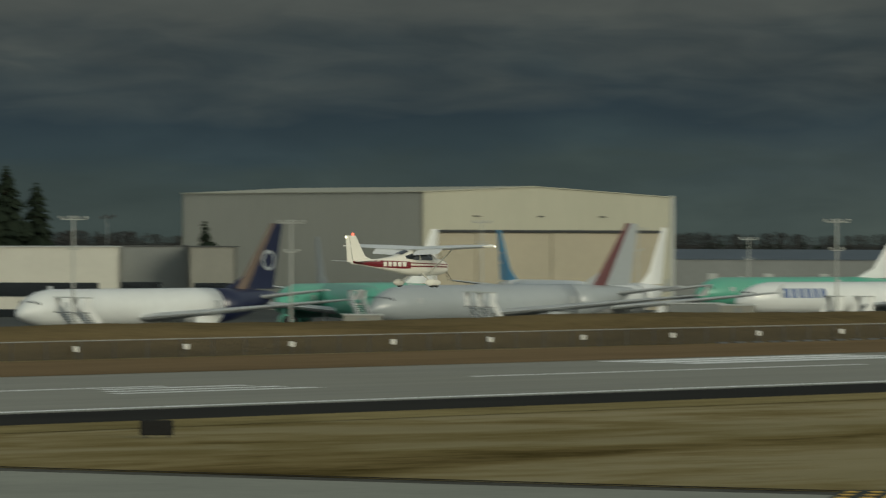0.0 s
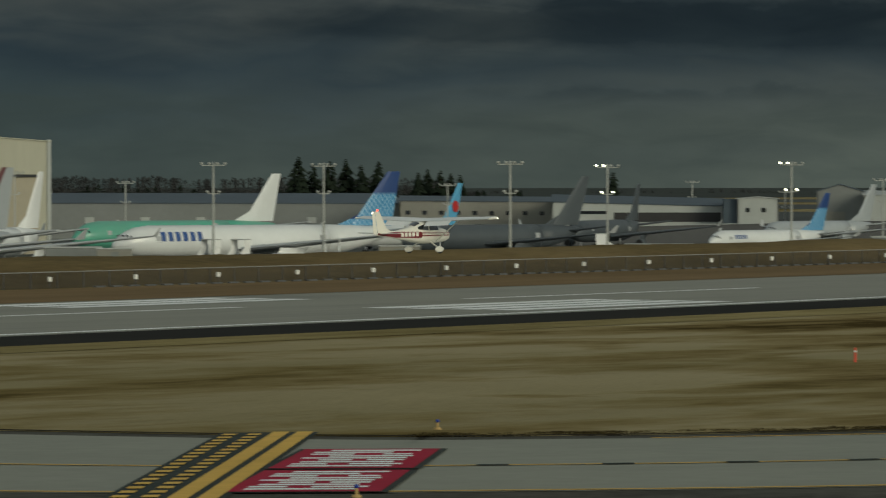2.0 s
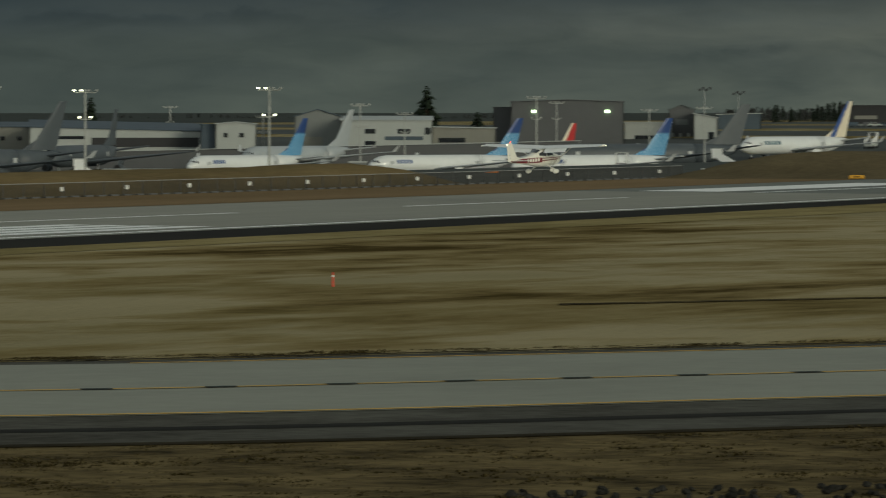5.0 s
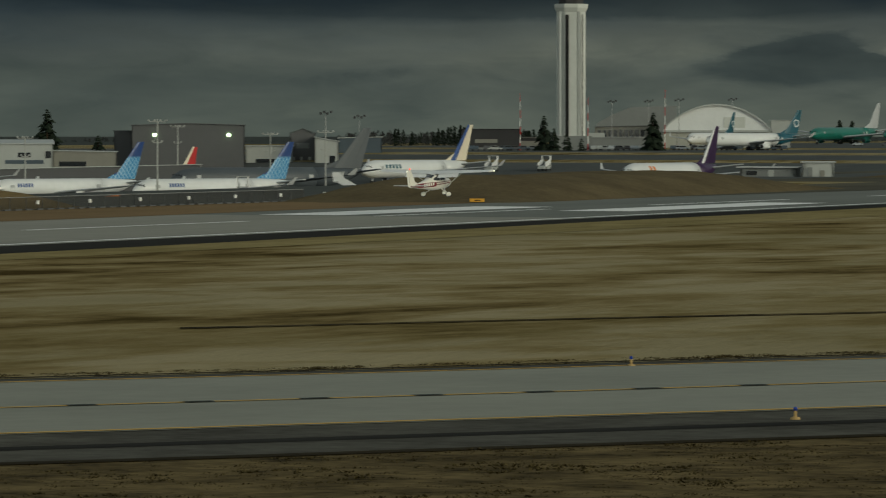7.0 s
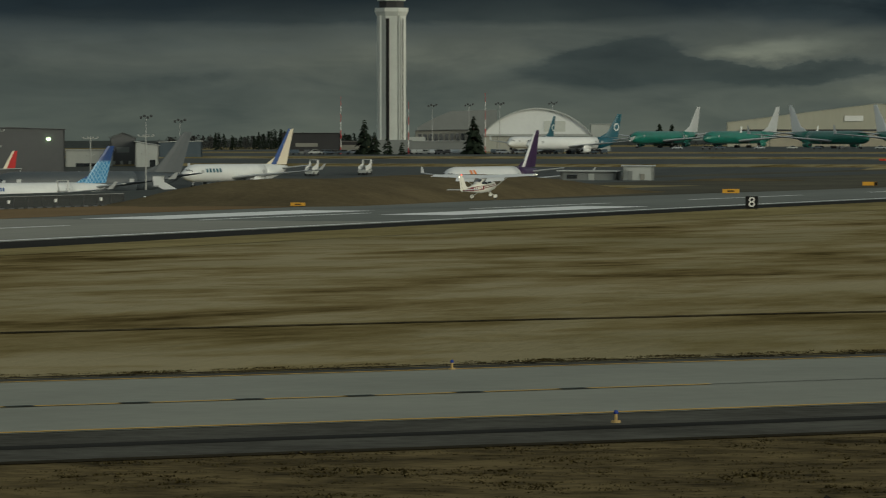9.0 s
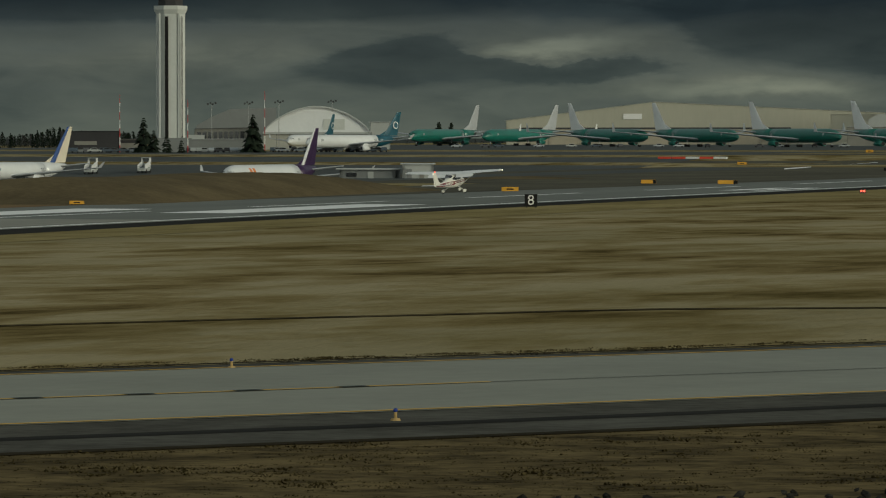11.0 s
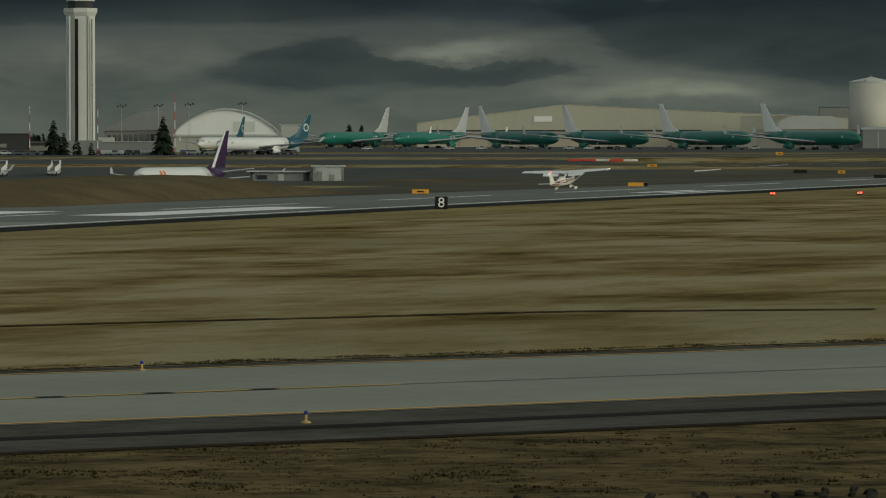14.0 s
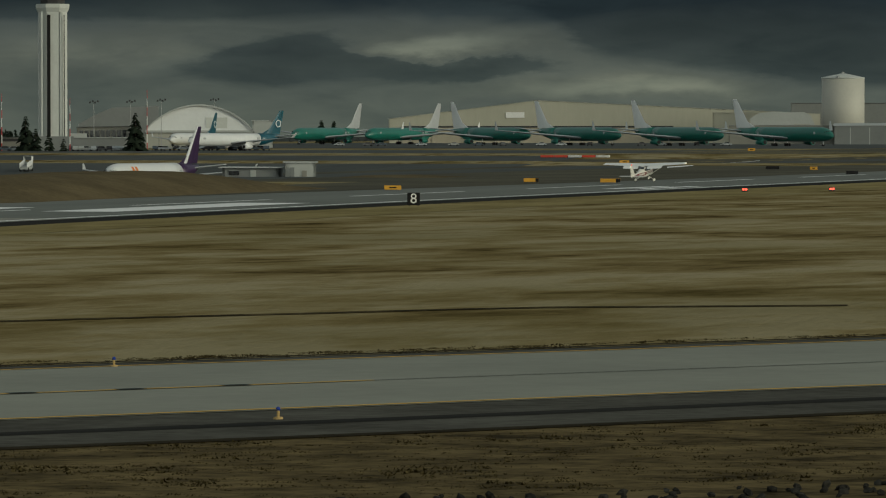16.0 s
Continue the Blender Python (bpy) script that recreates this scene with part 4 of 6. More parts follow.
                part("emblem_centre", bm, ring_mat, e)
    if letters:
        mat, x0, n, w, hh = letters
        for s in (-1, 1):
            for k in range(n):
                bm = bmesh.new()
                xx = x0 * L - k * w * 1.6
                zz = zc + 0.30 * R
                for q in range(4):
                    za, zb = zz - hh / 2 + hh * q / 4, zz - hh / 2 + hh * (q + 1) / 4
                    rr = lambda v: math.sqrt(max(0.01, R * R - (v - zc) ** 2))
                    v4 = [bm.verts.new((xx, s * (rr(za) + 0.05), za)), bm.verts.new((xx - w, s * (rr(za) + 0.05), za)), bm.verts.new((xx - w, s * (rr(zb) + 0.05), zb)), bm.verts.new((xx, s * (rr(zb) + 0.05), zb))]
                    bm.faces.new(v4)
                part("livery_bar", bm, mat, root, "plain coloured livery bar")
    return root


W, S_, P_ = M["white"], M["silver"], M["primer"]
build_airliner((540.80, 556.10, 186.70), 62, 2.9, 60, 17.0, W, M["navy"], M["navy"], "white widebody airliner with a bronze and navy tail", emblem=(M["silver"], 1.6, M["navy"]), lead=(M["brown"], 0.42))
build_airliner((616.62, 587.13, 233.70), 58, 2.9, 58, 15.0, M["primer_pale"], S_, M["primer_pale"], "unpainted pale green airliner with a grey tail")
build_airliner((614.55, 549.55, 181.90), 66, 3.0, 62, 17.3, S_, M["silver"], S_, "pale grey widebody airliner with a dull maroon tail front", lead=(M["dusk_red"], 0.55))
build_airliner((637.43, 603.99, 196.60), 60, 2.9, 58, 16.4, M["primer_pale"], M["white_lit"], M["primer_pale"], "unpainted pale green airliner with a white tail")
build_airliner((737.25, 649.14, 238.90), 58, 2.8, 58, 16.4, W, M["sky"], W, "white airliner with a light blue tail", emblem=(W, 1.3, M["sky"]))
build_airliner((685.76, 588.63, 200.00), 56, 2.8, 56, 16.8, W, M["white_lit"], W, "white airliner with a plain white tail")
build_airliner((812.19, 646.07, 173.60), 58, 2.9, 58, 16.6, M["primer_pale"], W, M["primer_pale"], "unpainted pale green airliner with a white tail")
build_airliner((737.17, 567.74, 163.10), 63, 2.9, 60, 16.8, W, M["globe"], W, "white widebody airliner with a blue lined tail", letters=(M["blue"], 0.36, 6, 1.0, 1.7))
build_airliner((898.36, 650.28, 186.60), 45, 2.3, 44, 14.6, W, M["sky"], W, "white airliner with a light blue tail and red emblem", emblem=(M["red"], 1.3, None))
build_airliner((836.86, 584.51, 169.80), 50, 2.6, 48, 16.0, M["military"], M["military"], M["military"], "dark grey military tanker aircraft", wing_mat=M["military"], group="military tankers")
build_airliner((979.09, 651.56, 196.60), 50, 2.5, 48, 14.4, M["military"], M["military"], M["military"], "dark grey military tanker aircraft", wing_mat=M["military"], group="military tankers")
build_airliner((914.06, 567.58, 174.90), 40, 1.95, 36, 12.4, W, M["globe"], W, "white airliner with a blue lined tail", letters=(M["blue"], 0.34, 6, 0.45, 0.8))
build_airliner((1034.87, 628.37, 178.00), 46, 2.3, 44, 14.2, S_, S_, S_, "pale grey airliner without markings")
build_airliner((938.28, 533.47, 158.50), 40, 1.95, 36, 12.4, W, M["globe"], W, "white airliner with a blue lined tail", letters=(M["blue"], 0.34, 6, 0.45, 0.8))
build_airliner((952.66, 505.78, 157.20), 42, 1.95, 36, 12.4, W, M["globe"], W, "white airliner with a blue lined tail", letters=(M["blue"], 0.30, 6, 0.45, 0.8))
build_airliner((1116.63, 611.12, 168.0), 38, 1.95, 36, 10.6, M["blue"], M["red"], M["blue"], "blue airliner with an orange and red tail", lead=(M["gold"], 0.45))
build_airliner((1046.95, 541.2, 144.10), 50, 2.6, 48, 15.4, M["military"], M["military"], M["military"], "dark grey military tanker with an open cargo hold", wing_mat=M["military"], group="military tankers")
build_airliner((1181.96, 567.91, 169.70), 46, 2.3, 42, 14.6, W, M["gold"], W, "white airliner with a blue and gold tail", lead=(M["blue"], 0.55), letters=(M["teal"], 0.34, 5, 0.9, 1.0))
build_airliner((1149.20, 482.80, 177.20), 52, 2.6, 46, 15.2, W, M["purple"], M["purple"], "white cargo aircraft with a purple tail", letters=(M["orange"], 0.31, 2, 1.2, 2.0), lead=(M["white"], 0.25))
build_airliner((1470.55, 590.06, 159.10), 42, 2.0, 36, 12.5, W, M["teal"], M["teal"], "white airliner with a teal tail", emblem=(W, 1.2, M["teal"]))
build_airliner((1628.48, 668.86, 180.50), 42, 2.0, 36, 12.5, W, M["teal"], M["teal"], "white airliner with a teal tail", emblem=(W, 1.2, M["teal"]))
for spot in ((2149.41, 817.98, 173.30), (2162.09, 785.87, 170.00)):
    build_airliner(spot, 66, 2.85, 64, 18.6, P_, M["belly"], P_, "unpainted green airliner with a grey tail", wing_mat=M["belly"], fold=True, group="green airliners")
# fins in the white that has extra light in its colour
for spot in ((2052.43, 705.84, 228.70), (2017.27, 655.17, 229.70), (1972.67, 598.34, 229.90), (1927.58, 541.26, 230.90)):
    build_airliner(spot, 66, 2.85, 64, 18.6, P_, M["white_lit"], P_, "unpainted green airliner with a white tail", wing_mat=M["silver"], fold=True, group="green airliners")


# ---- light masts ----
def build_mast(p, top, lit):
    x, y = p[0], p[1]
    z = ground_z(x, y)
    h = top - z
    root = thing("light_mast", "tall pale floodlight mast, lamps lit" if lit else "tall pale steel floodlight mast", "light mast", pose(x, y, z, 0, 0, -math.degrees(math.atan2(x, y))), "ramp light masts")
    part("pole", rod(bmesh.new(), (0, 0, 0), (0, 0, h), 0.22, 0.13, 10), M["mast"], root)
    for k, (zz, w, n) in enumerate(((h - 0.5, 3.4, 4), (h - 4.6, 1.7, 2))):
        arm = part("crossarm", boxed(-w / 2, -0.10, zz - 0.08, w / 2, 0.10, zz + 0.08, bevel=0.03), M["mast"], root)
        for i in range(n):
            xx = -w / 2 + w * i / (n - 1)
            on = lit and (i < 2 or k == 1)
            bm = boxed(xx - 0.22, -0.24, zz + 0.12, xx + 0.22, 0.2, zz + 0.46, bevel=0.08)
            part("floodlight", bm, M["mast"], arm)
            if on:
                part("lamp_face", boxed(xx - 0.17, -0.27, zz + 0.18, xx + 0.17, -0.25, zz + 0.42), M["lamp_on"], arm, "lit lamp face")
    return root


for p, lit in (((480.45, 509.08, 11.40), 0), ((516.06, 502.07, 11.01), 0), ((742.43, 669.93, 11.96), 0), ((762.68, 646.78, 10.70), 0), ((815.31, 661.65, 8.77), 0), ((582.55, 456.33, 11.42), 0),
               ((608.30, 455.59, 11.36), 0), ((896.24, 637.77, 8.20), 0), ((591.73, 410.19, 11.49), 0), ((649.41, 432.05, 11.19), 1), ((664.58, 408.33, 11.57), 1), ((844.01, 498.04, 9.17), 0),
               ((995.50, 575.75, 7.23), 0), ((878.32, 478.08, 10.67), 0), ((1144.27, 616.96, 9.87), 0), ((1136.28, 728.96, 8.77), 0), ((1149.36, 708.14, 6.18), 0), ((1027.66, 516.16, 8.52), 0), ((1066.44, 550.20, 8.00), 0)):
    build_mast(p, p[2], lit)


def build_flood_cluster(p, base):
    """Dark floodlight heads on a slim pole."""
    x, y, top = p
    root = thing("light_mast", "slim mast with a dark cluster of floodlights", "light mast", pose(x, y, base, 0, 0, -math.degrees(math.atan2(x, y))), "ramp light masts")
    h = top - base
    part("pole", rod(bmesh.new(), (0, 0, 0), (0, 0, h), 0.13, 0.08, 8), M["galvanised"], root)
    for k in range(4):
        part("floodlight", boxed(-1.6 + 0.9 * k, -0.35, h - 0.5 + 0.4 * (k % 2), -0.95 + 0.9 * k, 0.3, h + 0.15 + 0.4 * (k % 2), bevel=0.08), M["dark_metal"], root)


for p in ((1206.38, 605.92, 13.16), (1237.28, 611.18, 12.19), (794.85, 831.09, 13.03), (782.83, 842.42, 10.30), (1656.52, 704.24, 18.85), (1651.39, 716.18, 18.66), (1660.71, 694.29, 19.25), (1714.20, 695.72, 19.73)):
    build_flood_cluster(p, ground_z(p[0], p[1]))


# ---- buildings ----
def build_hall(name, label, a, b, depth, wall, roof_mat, gable=0.0, base=None, wins=(), doors=(), side=None, category="building", eaves=0.4, ridge_along=False, ridge=0.5):
    """A building whose front runs from a to b (x, y, height of the eaves); depth goes away from the viewer."""
    a, b = Vector(a), Vector(b)
    d = Vector((b.x - a.x, b.y - a.y))
    ln = d.length
    turn = math.degrees(math.atan2(d.y, d.x))
    z0 = base if base is not None else min(ground_z(a.x, a.y), ground_z(b.x, b.y))
    root = thing(name, label, category, pose(a.x, a.y, z0 - 0.05, 0, 0, turn))
    ha, hb = a.z - z0, b.z - z0
    # walls as four solid leaves
    def leaf(pname, p, q, h0, h1, mat, thick=0.4, peak=0.0):
        bm = bmesh.new()
        p, q = Vector(p), Vector(q)
        u = (q - p).normalized()
        n = Vector((-u.y, u.x)) * thick
        prof = [(p, 0), (q, 0), (q, h1)] + ([(p.lerp(q, ridge if (q - p).x > 0 else 1 - ridge), (h0 + h1) / 2 + peak)] if peak else []) + [(p, h0)]
        f = [bm.verts.new((w.x, w.y, z)) for w, z in prof]
        g = [bm.verts.new((w.x + n.x, w.y + n.y, z)) for w, z in prof]
        bm.faces.new(f)
        bm.faces.new(g[::-1])
        for i in range(len(f)):
            bm.faces.new((f[i], f[(i + 1) % len(f)], g[(i + 1) % len(f)], g[i]))
        bmesh.ops.recalc_face_normals(bm, faces=bm.faces[:])
        return part(pname, bm, mat, root)
    front_peak = gable if not ridge_along else 0.0
    side_peak = gable if ridge_along else 0.0
    side = side or wall
    leaf("front_wall", (0, 0), (ln, 0), ha, hb, wall, peak=front_peak)
    leaf("back_wall", (ln, depth), (0, depth), hb, ha, wall, peak=front_peak)
    leaf("side_wall", (0, depth), (0, 0.0), ha, ha, side, peak=side_peak)
    leaf("side_wall", (ln, 0), (ln, depth), hb, hb, side, peak=side_peak)
    e = eaves
    def panel(pts):
        bm = bmesh.new()
        lo = [bm.verts.new(q) for q in pts]
        hi = [bm.verts.new((q[0], q[1], q[2] + 0.18)) for q in pts]
        bm.faces.new(lo[::-1])
        bm.faces.new(hi)
        for i in range(4):
            bm.faces.new((lo[i], lo[(i + 1) % 4], hi[(i + 1) % 4], hi[i]))
        bmesh.ops.recalc_face_normals(bm, faces=bm.faces[:])
        part("roof", bm, roof_mat, root)
    if gable and not ridge_along:
        hm = (ha + hb) / 2 + gable
        panel([(-e, -e, ha), (ln * ridge, -e, hm), (ln * ridge, depth + e, hm), (-e, depth + e, ha)])
        panel([(ln * ridge, -e, hm), (ln + e, -e, hb), (ln + e, depth + e, hb), (ln * ridge, depth + e, hm)])
    elif gable:
        panel([(-e, -e, ha), (ln + e, -e, hb), (ln + e, depth / 2, hb + gable), (-e, depth / 2, ha + gable)])
        panel([(-e, depth / 2, ha + gable), (ln + e, depth / 2, hb + gable), (ln + e, depth + e, hb), (-e, depth + e, ha)])
    else:
        panel([(-e, -e, ha), (ln + e, -e, hb), (ln + e, depth + e, hb), (-e, depth + e, ha)])
    for u0, u1, v0, v1, *rest in wins:
        m = rest[0] if rest else M["glass"]
        h = ha + (hb - ha) * (u0 + u1) / 2
        w = part("window", boxed(u0 * ln, -0.12, v0 * h, u1 * ln, 0.05, v1 * h), m, root)
    for u0, u1, v1, m in doors:
        h = ha
        part("door", boxed(u0 * ln, -0.18, 0, u1 * ln, 0.02, v1 * h), m, root)
    return root, ln, ha


hangar_a, hangar_b = (771.20, 712.57, 17.94), (843.65, 705.87, 17.29)
hangar, hl, hh = build_hall("hangar", "huge beige aircraft hangar with closed sliding doors", hangar_a, hangar_b, 78, M["hangar"], M["hangar"], gable=1.7, base=-7.0, ridge=0.43, side=M["hangar_grey"], category="hangar")
for k in range(6):
    u0 = 0.055 + 0.148 * k
    part("sliding_door", boxed(u0 * hl, -0.5 - 0.25 * (k % 2), 0.0, (u0 + 0.147) * hl, -0.1 - 0.25 * (k % 2), hh * 0.665, bevel=0.1), M["door_beige"], hangar)
part("door_track", boxed(0.045 * hl, -1.3, hh * 0.67, 0.955 * hl, -0.1, hh * 0.69), M["dark_metal"], hangar)
part("corner_trim", boxed(hl - 0.7, -0.35, 0, hl + 0.35, -0.02, hh - 0.2), M["wall_white"], hangar)
for k in range(3):
    part("wall_lamp", boxed((0.2 + 0.25 * k) * hl, -0.5, hh * 0.80, (0.2 + 0.25 * k) * hl + 1.4, -0.05, hh * 0.81), M["dark_metal"], hangar)

build_hall("office_building", "long pale two-storey office with a ribbon window", (628.36, 752.04, 6.44), (679.08, 706.57, 6.60), 40, M["tank"], M["roof_pale"], base=-7.0, wins=((0.05, 0.94, 0.30, 0.50), (0.05, 0.94, -0.02, 0.12)))
build_hall("office_building", "plain grey office block with dark windows", (682.55, 710.18, 6.70), (692.16, 700.82, 6.74), 30, M["wall_grey"], M["roof_dark"], base=-7.0, wins=((0.02, 0.60, 0.32, 0.50),))
build_hall("office_building", "tan office block with a dark window", (681.62, 690.14, 6.66), (687.94, 683.84, 6.68), 30, M["wall_tan"], M["roof_dark"], base=-7.0, wins=((0.1, 0.88, 0.32, 0.50),))

build_hall("warehouse", "long low grey warehouse with a slate blue roof band", (987.66, 963.81, 3.04), (1116.77, 810.69, 2.64), 50, M["wall_grey"], M["roof_blue"], gable=2.6, base=-7.0, ridge_along=True,
           wins=tuple((0.05 + 0.075 * k, 0.062 + 0.075 * k, 0.45, 0.62, M["wall_white"]) for k in range(12)))
build_hall("warehouse", "pale tan warehouse with small dark windows", (1084.41, 787.19, 3.55), (1107.50, 754.36, 3.18), 40, M["wall_tan"], M["roof_blue"], gable=1.2, base=-7.0, ridge_along=True,
           wins=tuple((0.04 + 0.11 * k, 0.07 + 0.11 * k, 0.66, 0.76) for k in range(9)) + tuple((0.10 + 0.2 * k, 0.14 + 0.2 * k, 0.3, 0.42) for k in range(4)))
build_hall("terminal", "low terminal with a blue fascia and dark openings", (1074.44, 731.84, 3.34), (1098.61, 695.02, 2.25), 40, M["wall_white"], M["roof_blue"], gable=1.8, base=-7.0, ridge_along=True,
           wins=((0.05, 0.32, 0.72, 0.80), (0.36, 0.98, 0.55, 0.80, M["wall_black"]), (0.1, 0.28, 0.4, 0.52)))
build_hall("house", "white two-storey hut with two windows", (1091.92, 686.89, 4.15), (1097.37, 678.14, 4.13), 12, M["wall_white"], M["roof_pale"], gable=0.5, base=-7.0, wins=((0.2, 0.30, 0.70, 0.80), (0.58, 0.70, 0.70, 0.80)), doors=((0.42, 0.5, 0.3, M["wall_black"]),))
build_hall("house", "slate blue end block of a hut", (1091.62, 691.11, 4.01), (1093.61, 687.95, 4.00), 12, M["roof_blue"], M["roof_blue"], base=-7.0)
build_hall("hangar", "pale gabled hangar with a blue roof end", (1128.10, 685.41, 5.92), (1134.29, 675.12, 5.90), 50, M["wall_grey"], M["roof_blue"], gable=1.9, base=-7.0, doors=((0.1, 0.6, 0.6, M["wall_tan"]),), category="hangar")
build_hall("office_building", "pale two-storey block with small windows and a blue awning", (1125.70, 670.00, 5.05), (1137.54, 649.69, 5.00), 40, M["wall_white"], M["roof_pale"], gable=1.0, base=-7.0, ridge_along=True,
           wins=((0.26, 0.38, 0.72, 0.82), (0.62, 0.76, 0.72, 0.82), (0.26, 0.38, 0.45, 0.56), (0.48, 0.90, 0.58, 0.66, M["roof_blue"]), (0.92, 0.98, 0.7, 0.85)))
build_hall("office_building", "low pale block with dark windows", (1146.23, 654.65, 3.22), (1154.32, 640.27, 2.90), 30, M["wall_tan"], M["roof_pale"], base=-7.0, wins=((0.1, 0.52, 0.62, 0.74),))
# added wall: a pale road strip stood upright to fit the camera's view
build_hall("road_strip_wall", "long dark wall with a pale top, standing in for a road strip", (1021.73, 702.62, -2.89), (1094.07, 583.62, 0.18), 1.0, M["wall_dark"], M["roof_pale"], base=-7.0, category="wall")
dark_hangar, dl, dh = build_hall("hangar", "big plain charcoal hangar", (1243.78, 685.14, 9.92), (1258.65, 657.41, 9.92), 60, M["wall_dark"], M["wall_dark"], gable=0.5, base=-5.8, category="hangar")
for u in (0.20, 0.85):
    part("wall_lamp", boxed(u * dl - 0.35, -0.5, dh - 3.0, u * dl + 0.75, -0.1, dh - 2.3), M["lamp_green"], dark_hangar, "lit wall lamp")
build_hall("hangar", "narrow charcoal annex of the hangar", (1258.90, 699.11, 8.34), (1261.29, 694.79, 8.34), 50, M["wall_dark"], M["wall_dark"], base=-5.8, category="hangar")
build_hall("shed", "low white shed with a strip window", (1285.36, 671.09, 4.04), (1291.53, 659.12, 4.03), 20, M["wall_white"], M["roof_pale"], base=-5.6, wins=((0.22, 0.68, 0.45, 0.62), (0.03, 0.10, 0.2, 0.5)))
build_hall("house", "dark gabled house with pale columns", (1300.08, 664.38, 7.56), (1303.37, 657.90, 7.56), 20, M["wall_dark"], M["roof_dark"], gable=1.4, base=-5.6, wins=((0.1, 0.2, 0.0, 0.5, M["wall_white"]), (0.40, 0.5, 0.0, 0.5, M["wall_white"]), (0.72, 0.82, 0.0, 0.5, M["wall_white"]), (0.25, 0.75, 0.68, 0.8, M["wall_grey"])))
build_hall("house", "white gabled block with one window", (1285.44, 649.03, 6.61), (1288.45, 643.05, 5.33), 20, M["wall_white"], M["roof_pale"], base=-5.6, wins=((0.62, 0.86, 0.35, 0.62),))
build_hall("warehouse", "blue-grey block behind the tanker", (1360.03, 678.77, 6.16), (1365.77, 667.14, 6.49), 20, M["roof_blue"], M["roof_pale"], base=-5.0)
build_hall("terminal", "black terminal with a pale upper window band", (1493.64, 701.09, 8.87), (1501.64, 683.80, 8.86), 30, M["wall_black"], M["wall_black"], base=0.5, wins=((0.24, 0.62, 0.48, 0.62, M["wall_tan"]), (0.05, 0.8, 0.22, 0.30, M["wall_grey"])))
build_hall("terminal", "tan wing of the black terminal", (1510.74, 687.95, 6.28), (1513.63, 681.57, 6.28), 20, M["wall_tan"], M["roof_dark"], base=1.5, wins=((0.0, 1.0, 0.75, 0.95, M["wall_black"]),))
build_hall("office_building", "long low grey block beside the tower", (1501.46, 659.71, 6.29), (1509.41, 641.31, 6.28), 20, M["wall_grey"], M["roof_pale"], base=2.2, wins=((0.02, 0.28, 1.02, 1.35, M["wall_white"]),))
build_hall("hangar", "glazed pale hangar side", (1694.80, 741.73, 9.71), (1702.53, 723.81, 10.10), 30, M["wall_tan"], M["roof_dark"], base=2.0, wins=tuple((0.05 + 0.1 * k, 0.12 + 0.1 * k, 0.45, 0.85) for k in range(9)), category="hangar")
build_hall("house", "plain pale box building", (1700.73, 675.57, 12.09), (1703.42, 668.77, 12.08), 20, M["wall_white"], M["roof_pale"], base=2.0)
big_hangar, bl, bh = build_hall("hangar", "very wide beige hangar with a low pitched roof", (2366.07, 867.25, 14.21), (2430.97, 663.92, 16.58), 90, M["hangar"], M["hangar_grey"], gable=8.0, base=2.0, category="hangar", ridge=0.345)
part("sign_board", boxed(bl * 0.272, -0.5, bh + 0.6, bl * 0.315, -0.1, bh + 3.4), M["signwhite"], big_hangar, "blank white sign board")
part("door_track", boxed(bl * 0.03, -0.8, bh * 0.66, bl * 0.66, -0.1, bh * 0.72), M["dark_metal"], big_hangar)
for k in range(9):
    part("sliding_door", boxed(bl * (0.03 + 0.07 * k), -0.5 - 0.2 * (k % 2), 0, bl * (0.098 + 0.07 * k), -0.1 - 0.2 * (k % 2), bh * 0.65), M["door_beige"], big_hangar)
build_hall("hangar", "beige annex of the wide hangar", (2378.12, 703.51, 17.04), (2385.76, 677.15, 17.02), 20, M["hangar"], M["hangar_grey"], base=2.0, category="hangar")
build_hall("warehouse", "dark grey flat-roofed warehouse", (2600.48, 726.30, 22.85), (2626.55, 625.48, 22.72), 40, M["wall_grey"], M["roof_dark"], base=2.0)
build_hall("warehouse", "pale grey shed with panelled walls", (2162.42, 584.41, 10.46), (2179.64, 516.51, 10.90), 40, M["wall_grey"], M["roof_pale"], gable=1.0, base=2.2, ridge_along=True, wins=tuple((0.1 + 0.12 * k, 0.105 + 0.12 * k, 0.0, 0.9, M["wall_white"]) for k in range(7)))
build_hall("warehouse", "low beige service block behind the aircraft", (2169.14, 634.38, 10.77), (2181.73, 589.63, 10.73), 20, M["wall_tan"], M["roof_pale"], base=2.2)
build_hall("shed", "small pale flat-roofed utility shed", (691.6, 269.6, 3.85), (693.2, 265.4, 3.85), 5, M["wall_white"], M["roof_pale"], base=1.6, wins=((0.55, 0.70, 0.0, 0.5, M["wall_tan"]),), doors=((0.15, 0.3, 0.7, M["wall_grey"]),), eaves=0.3)
build_hall("shed", "long low pale roofed shed", (690.4, 279.0, 3.10), (692.6, 271.0, 3.05), 6, M["wall_grey"], M["roof_pale"], base=1.6, wins=((0.12, 0.3, 0.3, 0.7), (0.5, 0.6, 0.0, 0.8, M["wall_white"])), eaves=0.5)


